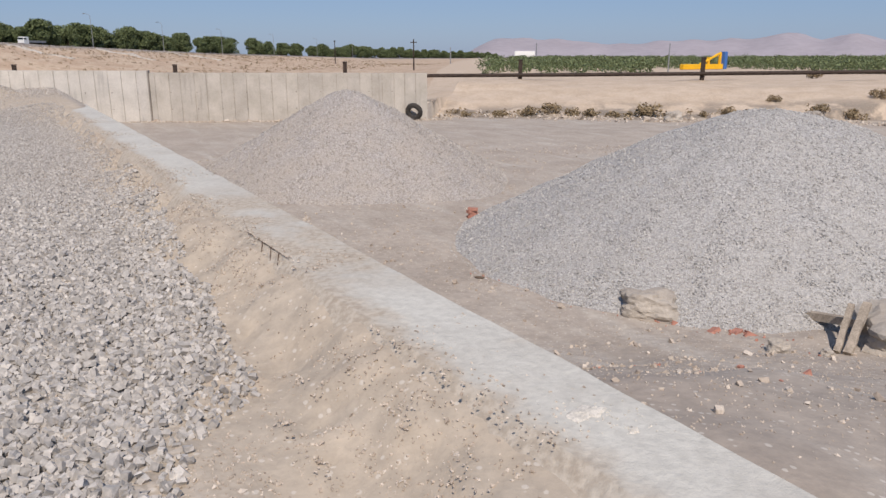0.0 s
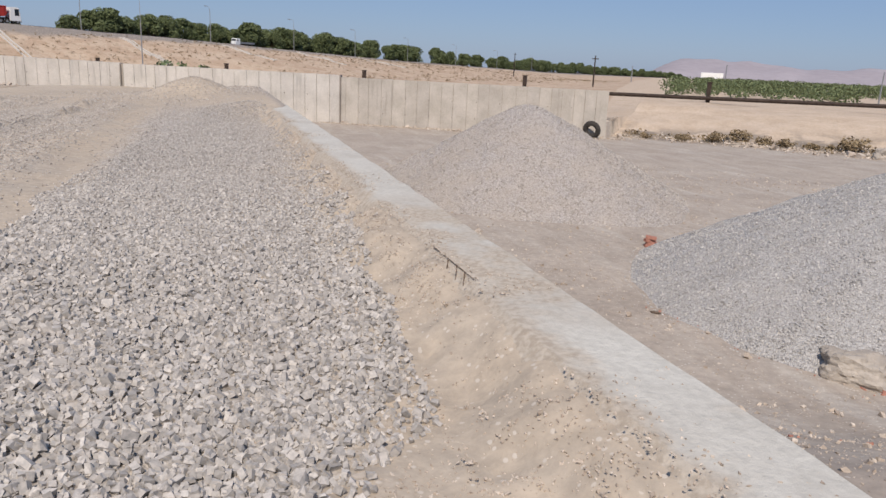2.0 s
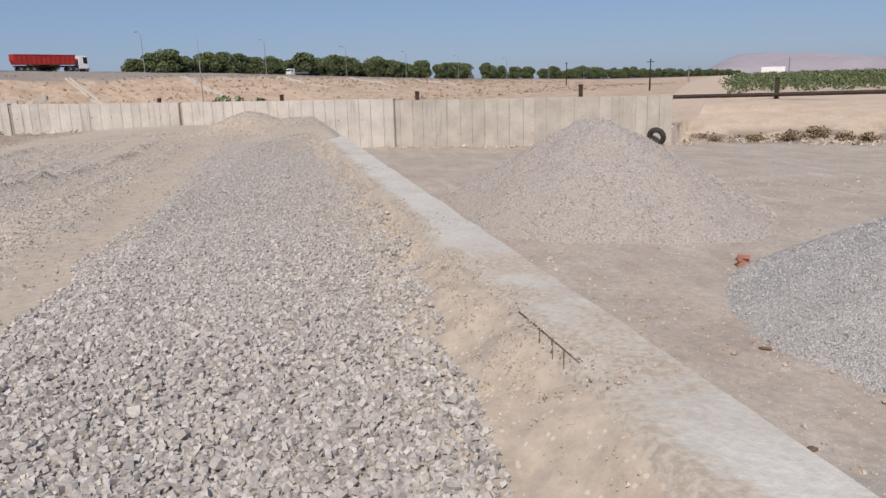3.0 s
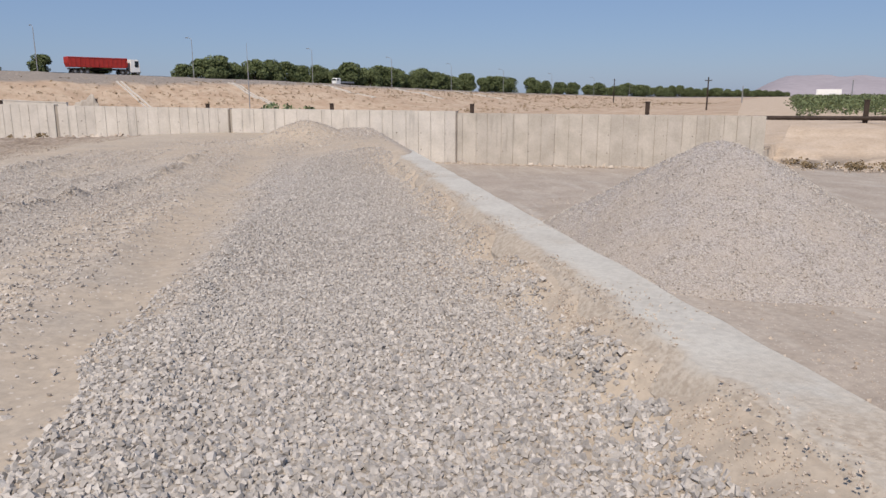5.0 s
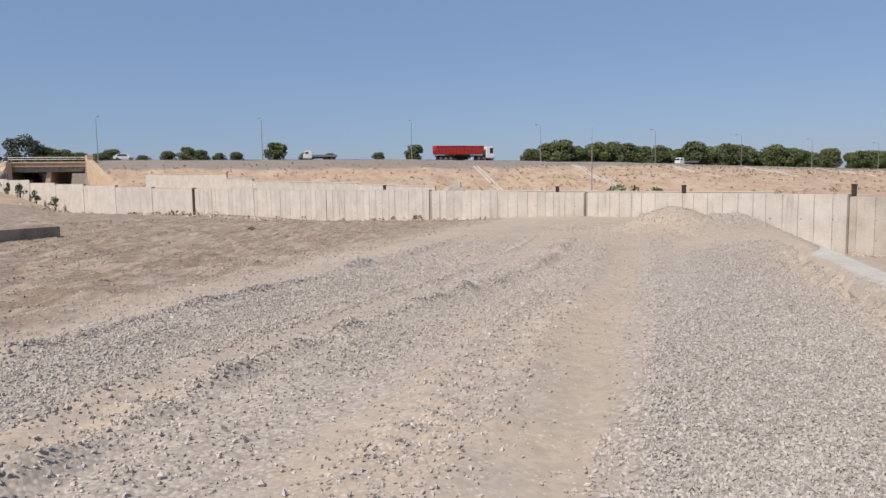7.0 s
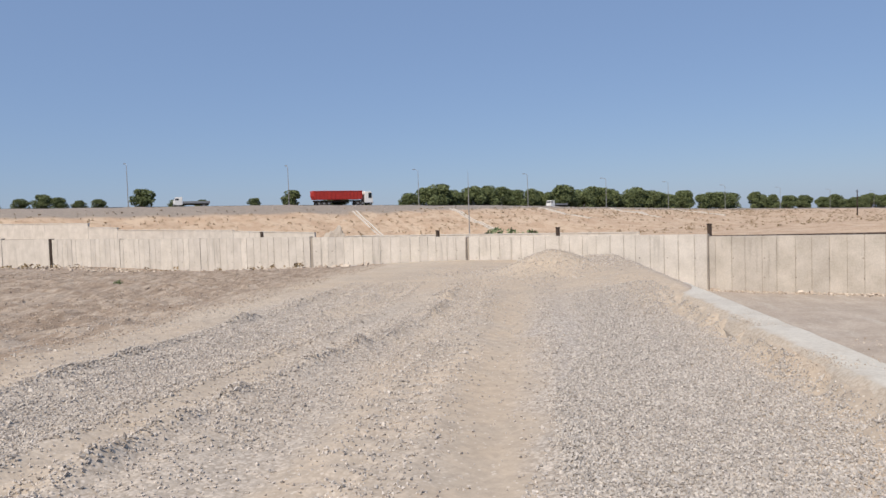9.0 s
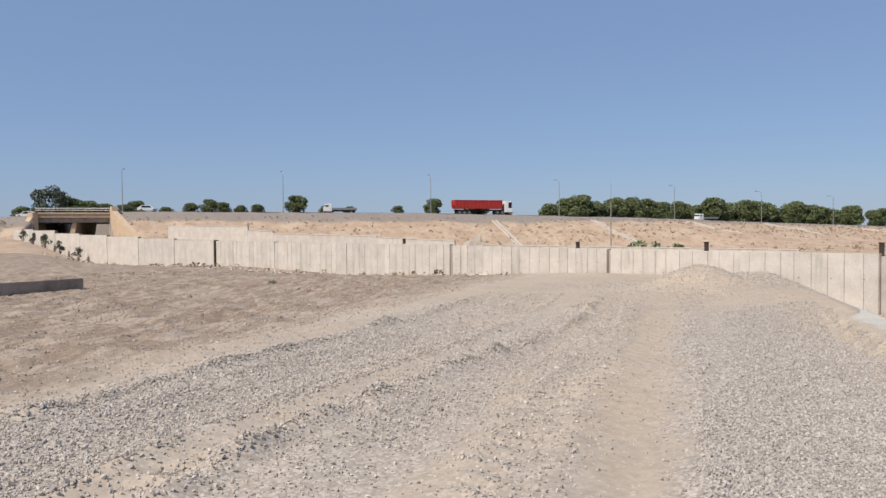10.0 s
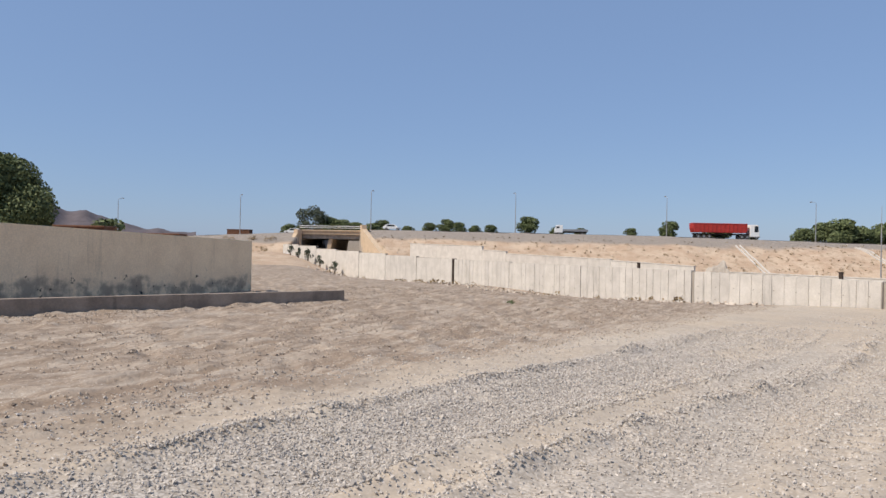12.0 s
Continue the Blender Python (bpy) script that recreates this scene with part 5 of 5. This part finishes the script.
def tipper_truck(x, y, z, turn):
    root = thing("tipper_truck", x, y, z, turn, "white articulated truck with a red tipper trailer on the highway", "truck")
    cab(root, 5.4, 2.5, 3.5, 2.2)
    bm = bmesh.new()
    prism(bm, [(-8.0, 1.5), (4.4, 1.5), (4.7, 2.2), (4.7, 3.6), (-8.3, 3.6), (-8.3, 2.4)], 2.5, Matrix.Translation((0, -1.25, 0)))
    body = part("tipper_body", bm, M_RED_BODY, root, "faded red ribbed tipper body")
    for k in range(13):
        for side in (-1, 1):
            bm = bmesh.new()
            box(bm, (-7.9 + k, side * 1.29 - 0.05, 1.55), (-7.78 + k, side * 1.29 + 0.05, 3.5), 0.0)
            part("rib", bm, M_RED_BODY, body)
    bm = bmesh.new()
    box(bm, (-8.3, -1.33, 3.5), (4.75, 1.33, 3.68), 0.03)
    part("top_rail", bm, M_RED_BODY, body)
    bm = bmesh.new()
    box(bm, (-8.0, -0.5, 0.95), (7.2, 0.5, 1.3), 0.03)
    part("chassis", bm, M_DARK_STEEL, root)
    for wx in (-7.0, -5.7, -4.4, 3.4, 4.7, 6.9):
        for wy in (-1.05, 1.05):
            wheel(root, wx, wy, 0.52)
    return root


def flatbed_truck(x, y, z, turn):
    root = thing("flatbed_truck", x, y, z, turn, "small white flatbed truck driving on the highway", "truck")
    cab(root, 2.0, 2.1, 2.5, 1.9)
    bm = bmesh.new()
    box(bm, (-4.2, -1.1, 0.95), (1.9, 1.1, 1.12), 0.02)
    bed = part("bed", bm, M_GALV, root)
    for side in (-1, 1):
        bm = bmesh.new()
        box(bm, (-4.2, side * 1.08 - 0.03, 1.1), (1.9, side * 1.08 + 0.03, 1.5), 0.01)
        part("drop_side", bm, M_GALV, bed)
    bm = bmesh.new()
    box(bm, (-4.0, -0.4, 0.6), (3.6, 0.4, 0.95), 0.02)
    part("chassis", bm, M_DARK_STEEL, root)
    for wx in (-2.8, 3.0):
        for wy in (-0.9, 0.9):
            wheel(root, wx, wy, 0.42, 0.26)
    return root


def car(x, y, z, turn, label, group=""):
    root = thing("car", x, y, z, turn, label, "car", group)
    bm = bmesh.new()
    prism(bm, [(-2.1, 0.35), (2.1, 0.35), (2.15, 0.7), (1.2, 0.9), (0.55, 1.42), (-1.2, 1.45), (-1.9, 0.98), (-2.15, 0.9)], 1.65, Matrix.Translation((0, -0.825, 0)))
    bmesh.ops.bevel(bm, geom=bm.edges[:], offset=0.05, segments=2, affect='EDGES')
    body = part("body", bm, M_WHITE, root)
    for side in (-1, 1):
        bm = bmesh.new()
        prism(bm, [(-1.35, 0.95), (0.85, 0.95), (0.45, 1.34), (-1.1, 1.36)], 0.02, Matrix.Translation((0, side * 0.83 - 0.01, 0)))
        part("side_window", bm, M_GLASS_DARK, body)
    for wx in (-1.3, 1.35):
        for wy in (-0.74, 0.74):
            wheel(root, wx, wy, 0.32, 0.2)
    return root


def on_road(q, off):
    x, y, z, a = hw_point(q)
    return x - math.sin(radians(a)) * off, y + math.cos(radians(a)) * off, z - 0.05, a


tipper_truck(*on_road(109.0, 6.0))
x, y, z, a = on_road(74.0, 14.0)
flatbed_truck(x, y, z, a + 180)
x, y, z, a = on_road(32.0, 6.0)
car(x, y, z, a, "white car passing over the bridge", "passing cars")
x, y, z, a = on_road(7.0, 14.0)
car(x, y, z, a + 180, "white car passing over the bridge", "passing cars")
x, y, z, a = on_road(190.0, 14.0)
flatbed_truck(x, y, z, a + 180)


# ---- things on the plain ----
def yellow_barrier():
    root = thing("yellow_barrier", 19.2, 98.6, 1.1, 42, "yellow steel frame with a blue end panel on the plain", "barrier")
    bm = bmesh.new()
    box(bm, (-4.2, -0.3, 0.1), (3.6, 0.3, 0.75), 0.04)
    part("beam", bm, M_YELLOW, root)
    bm = bmesh.new()
    rod(bm, (-0.8, 0, 0.7), (3.3, 0, 2.15), 0.16, 0.16, 8)
    part("brace", bm, M_YELLOW, root)
    for px in (0.9, 3.2):
        bm = bmesh.new()
        box(bm, (px - 0.14, -0.14, 0.7), (px + 0.14, 0.14, 2.2 if px > 2 else 1.6), 0.02)
        part("upright", bm, M_YELLOW, root)
    bm = bmesh.new()
    box(bm, (3.55, -0.5, 0.1), (4.1, 0.5, 2.3), 0.04)
    part("end_panel", bm, M_BLUE, root, "blue painted end panel")


yellow_barrier()


def white_hut():
    root = thing("white_building", -12.5, 300, 1.1, 4, "white flat-roofed building at the edge of the orchard", "building")
    bm = bmesh.new()
    box(bm, (-4, -2.5, 1.6), (4, 2.5, 3.9), 0.06)
    part("upper_storey", bm, M_WHITE, root)
    bm = bmesh.new()
    box(bm, (-0.5, -2.2, -0.3), (3.8, 2.2, 1.6), 0.05)
    part("ground_storey", bm, M_WALL_PALE, root)
    for k in range(3):
        bm = bmesh.new()
        box(bm, (0.2 + k * 1.2, -2.25, 0.4), (0.9 + k * 1.2, -2.19, 1.1), 0.0)
        part("window", bm, M_GLASS_DARK, root)


white_hut()


def shed(x, y, z, turn, long, label):
    root = thing("trailer", x, y, z, turn, label, "trailer", "rust-red trailers")
    bm = bmesh.new()
    box(bm, (-long / 2, -1.2, 1.0), (long / 2, 1.2, 2.75), 0.05)
    body = part("body", bm, M_RUST, root)
    bm = bmesh.new()
    box(bm, (-long / 2 - 0.05, -1.28, 2.7), (long / 2 + 0.05, 1.28, 2.85), 0.03)
    part("top_rail", bm, M_RUST, body)
    for wx in (-long * 0.3, long * 0.3):
        for wy in (-1.0, 1.0):
            wheel(root, wx, wy, 0.5)


for x, y, turn, long, top in ((-62, -10.2, 80, 4.6, 4.5), (-72.9, -6.2, 80, 4.8, 4.25)):
    shed(x, y, top - 2.85, turn, long, "rust-red trailer parked beyond the plastered wall")
x, y, z, a = on_road(-3.5, 6.0)
shed(x, y, z - 1.6, a, 5.5, "dark rust-red trailer on the highway ramp")


# ---- small things in the yard ----
def tyre():
    p = WALL_A + WU * 0.55
    root = thing("old_tyre", p.x + 0.02, p.y - 0.33, ground_z(p.x, p.y - 0.4) - 0.02, WALL_ANGLE - 25, "old black tyre leaning on the end of the boundary wall", "tyre")
    bm = bmesh.new()
    seg, ring, R, r = 40, 12, 0.275, 0.135
    rows = []
    tilt = Matrix.Rotation(radians(-14), 4, 'X')
    for i in range(seg):
        a = 2 * math.pi * i / seg
        row = []
        for j in range(ring):
            b = 2 * math.pi * j / ring
            rad = R + r * math.cos(b) * (1.0 if math.cos(b) > 0 else 0.75)
            if math.cos(b) > 0.75 and i % 2:
                rad -= 0.012
            row.append(bm.verts.new(tilt @ Vector((rad * math.cos(a), 0.10 * math.sin(b), rad * math.sin(a))) + Vector((0, 0, R + r - 0.02))))
        rows.append(row)
    for i in range(seg):
        a, b = rows[i], rows[(i + 1) % seg]
        for j in range(ring):
            bm.faces.new((a[j], a[(j + 1) % ring], b[(j + 1) % ring], b[j]))
    bmesh.ops.recalc_face_normals(bm, faces=bm.faces[:])
    part("casing", bm, M_TYRE, root, "", True)


tyre()


def hollow_brick():
    root = thing("hollow_brick", 0, 0, 0, 0, "broken red hollow clay brick lying on the yard", "brick", "red bricks")
    for lo, hi in (((-0.13, -0.06, 0), (0.13, -0.048, 0.07)), ((-0.13, 0.048, 0), (0.13, 0.06, 0.07)), ((-0.13, -0.048, 0), (0.13, 0.048, 0.011)), ((-0.13, -0.048, 0.059), (0.13, 0.048, 0.07))):
        bm = bmesh.new()
        box(bm, lo, hi, 0.002)
        part("face_wall", bm, M_BRICK, root)
    for y in (-0.018, 0.014):
        bm = bmesh.new()
        box(bm, (-0.128, y, 0.011), (0.128, y + 0.008, 0.059))
        part("web", bm, M_BRICK, root)
    return root


brick = hollow_brick()
bx, by = -0.57, 12.53
bz = ground_z(bx, by)
brick.matrix_basis = pose(bx, by, bz - 0.01, 0, 0, 25) @ Matrix.Diagonal((0.68, 0.7, 0.7, 1))
for k, (dx, dy, dz, turn) in enumerate(((0.02, 0.01, 0.049, 12), (-0.01, 0.0, 0.098, 33), (0.01, -0.01, 0.147, 5))):
    copy_thing(brick, pose(bx + dx, by + dy, bz - 0.01 + dz, 0, 2 * k, turn))
rb = random.Random(9)
for k, (x, y) in enumerate(((2.72, 7.55), (2.85, 7.5), (2.15, 7.75), (1.95, 7.8), (1.15, 8.5), (2.5, 7.55), (0.6, 8.9))):
    copy_thing(brick, pose(x, y, ground_z(x, y) - 0.03, rb.uniform(-20, 20), rb.uniform(-25, 25), rb.uniform(0, 360)) @ Matrix.Diagonal((0.8, 1, 1, 1)))


def brick_shards():
    rs = np.random.default_rng(210)
    n = 70
    f = rs.uniform(0, 1, n)
    x = -0.1 + 3.4 * f + rs.normal(0, 0.16, n)
    y = 9.25 - 2.25 * f + rs.normal(0, 0.16, n)
    x = np.concatenate([x, rs.normal(1.1, 0.25, 9), rs.normal(2.0, 0.15, 7)])
    y = np.concatenate([y, rs.normal(5.6, 0.2, 9), rs.normal(4.6, 0.4, 7)])
    size = rs.uniform(0.01, 0.036, len(x))
    stone_cloud("brick_shards", np.stack([x, y, height(x, y) + size * 0.2], 1), size, M_BRICK, "shards of broken red brick on the ground", 211)


brick_shards()


def rock(name, x, y, sx, sy, sz, turn, mat, label, seed, sink=0.25, lean=0):
    bm = bmesh.new()
    bmesh.ops.create_icosphere(bm, subdivisions=4, radius=1.0)
    for v in bm.verts:
        c = v.co.copy()
        k = 1.0 / max(abs(c.x), abs(c.y), abs(c.z)) * 0.78
        c = c.lerp(c * k, 0.35)
        c *= 1 + 0.42 * noise.noise((c.x * 1.4 + seed, c.y * 1.4, c.z * 1.4)) + 0.13 * noise.noise((c.x * 4 + seed, c.y * 4, c.z * 4)) + 0.05 * noise.noise((c.x * 11, c.y * 11 + seed, c.z * 11))
        v.co = (c.x * sx, c.y * sy, c.z * sz)
    ob = link(name, bm, mat, None, "", False)
    ob.matrix_basis = pose(x, y, ground_z(x, y) + sz * (1 - sink * 2), lean, 0, turn)
    return tagged(ob, label, "rubble")


M_LUMP = concrete("rough_broken_concrete", (0.45, 0.40, 0.34), (0.33, 0.29, 0.245), False, 0.9)
rock("concrete_lump", 1.9, 7.98, 0.34, 0.24, 0.19, -15, M_LUMP, "rough broken lump of concrete at the foot of the grey heap", 3.0)
rock("concrete_slab", 4.35, 7.25, 0.60, 0.45, 0.22, -30, M_LUMP, "large broken concrete slab beside the planks", 7.0, 0.15, 14)
rock("boulder", 5.9, 33.3, 0.45, 0.3, 0.3, 30, M_LUMP, "tilted broken boulder at the foot of the bank", 5.0)
rock("boulder", 3.4, 7.0, 0.06, 0.05, 0.05, 30, M_LUMP, "fist-sized grey stone near the planks", 15.0)
rock("boulder", 4.0, 6.4, 0.09, 0.07, 0.07, 80, M_LUMP, "pale broken stone on the dirt", 16.0)
rock("boulder", 2.95, 6.95, 0.11, 0.08, 0.08, 10, M_LUMP, "grey broken stone on the dirt", 19.0)
rock("boulder", 9.2, 34.2, 0.5, 0.35, 0.28, 70, M_LUMP, "broken boulder at the foot of the bank", 8.0)
rock("boulder", 12.0, 34.4, 0.55, 0.3, 0.3, 120, M_LUMP, "broken boulder at the foot of the bank", 9.0)
rock("concrete_block", -42.2, 30.3, 1.05, 0.5, 1.45, 16, M_LUMP, "broken concrete block behind the boundary wall", 11.0, 0.03)


def plank(name, a, b, wide, thick, label, group=""):
    a, b = Vector(a), Vector(b)
    bm = bmesh.new()
    L = (b - a).length
    n = 10
    rows = []
    for k in range(n + 1):
        f = k / n
        w = wide * (1 + 0.12 * noise.noise((f * 4, a.x, 0)))
        d = 0.01 * noise.noise((f * 3, a.y, 4))
        rows.append([bm.verts.new((L * f, y + d, z)) for y, z in ((-w, -thick), (w, -thick), (w * 0.9, thick), (-w * 0.9, thick))])
    for r1, r2 in zip(rows, rows[1:]):
        for i in range(4):
            bm.faces.new((r1[i], r1[(i + 1) % 4], r2[(i + 1) % 4], r2[i]))
    bm.faces.new(rows[0])
    bm.faces.new(rows[-1][::-1])
    bmesh.ops.recalc_face_normals(bm, faces=bm.faces[:])
    ob = link(name, bm, M_WOOD)
    ob.matrix_basis = Matrix.Translation(a) @ (b - a).to_track_quat("X", "Z").to_matrix().to_4x4()
    return tagged(ob, label, "timber", group)


gz = ground_z
plank("timber_post", (3.40, 7.97, gz(3.40, 7.80) + 0.10), (4.0, 7.25, gz(4.0, 7.25) + 0.22), 0.045, 0.04, "weathered wooden post lying at the foot of the heap")
plank("timber_plank", (3.50, 7.06, gz(3.50, 7.06) + 0.02), (3.72, 7.42, gz(3.72, 7.42) + 0.36), 0.03, 0.02, "grey weathered plank leaning over the post", "leaning planks")
plank("timber_plank", (3.58, 7.02, gz(3.58, 7.02) + 0.02), (3.86, 7.42, gz(3.86, 7.42) + 0.40), 0.04, 0.02, "grey weathered plank leaning over the post", "leaning planks")


def twig():
    root = thing("dry_twig", 0, 0, 0, 0, "dry dark branch with side twigs lying by the wall top", "twig")
    a, b = Vector((-1.23, 4.78, 1.57)), Vector((-0.70, 4.16, 1.575))
    bm = bmesh.new()
    rod(bm, a, b, 0.003, 0.002, 6)
    part("stem", bm, M_BARK, root)
    for f, d in ((0.40, (0.06, -0.18, -0.05)), (0.60, (0.05, -0.14, -0.05)), (0.78, (0.04, -0.13, -0.04))):
        p = a.lerp(b, f)
        bm = bmesh.new()
        rod(bm, p, p + Vector(d), 0.005, 0.003, 6)
        part("side_twig", bm, M_BARK, root)


twig()


def plaster_spill(x, y, wide, seed):
    """A thin splash of dried plaster with a ragged rim."""
    bm = bmesh.new()
    rings = []
    for f, h in ((1.0, 0.0), (0.8, 0.006), (0.35, 0.010)):
        ring = []
        for k in range(28):
            a = 2 * math.pi * k / 28
            rr = wide * f * (1 + 0.45 * noise.noise((math.cos(a) * 2.2 + seed, math.sin(a) * 2.2, f * 0.3)))
            ring.append(bm.verts.new((rr * math.cos(a) * 1.3, rr * math.sin(a) * 0.8, h + 0.003 * noise.noise((k * 0.9, f * 7, seed)))))
        rings.append(ring)
    for a, b in zip(rings, rings[1:]):
        for k in range(28):
            bm.faces.new((a[k], a[(k + 1) % 28], b[(k + 1) % 28], b[k]))
    bm.faces.new(rings[-1])
    ob = link("plaster_spill", bm, M_SPILL)
    ob.matrix_basis = pose(x, y, 1.576, 0, 0, 40 * seed)
    return tagged(ob, "thin pale spill of dried plaster on the wall top", "plaster", "plaster spills")


M_SPILL = plain("pale_dried_plaster", (0.66, 0.61, 0.53), 0.95, 0.0, 0.2, 30.0, 0.6)
plaster_spill(0.95, 2.52, 0.055, 1.0)
plaster_spill(1.09, 2.42, 0.022, 2.0)


def crumbs():
    rs = np.random.default_rng(220)
    n = 60
    x, y = rs.normal(1.0, 0.08, n), rs.normal(2.48, 0.06, n)
    size = rs.uniform(0.003, 0.007, n)
    stone_cloud("plaster_crumbs", np.stack([x, y, np.full(n, 1.578)], 1), size, M_SPILL, "pale plaster crumbs spilled on the wall top", 221)


crumbs()
# dark scraps in the yard
for k, (x, y) in enumerate(((-0.08, 9.05), (0.35, 6.9))):
    rock("dark_clod", x, y, 0.06, 0.03, 0.018, 40 * k, M_BARK, "dark scrap lying on the dusty ground", 30.0 + k, 0.2)
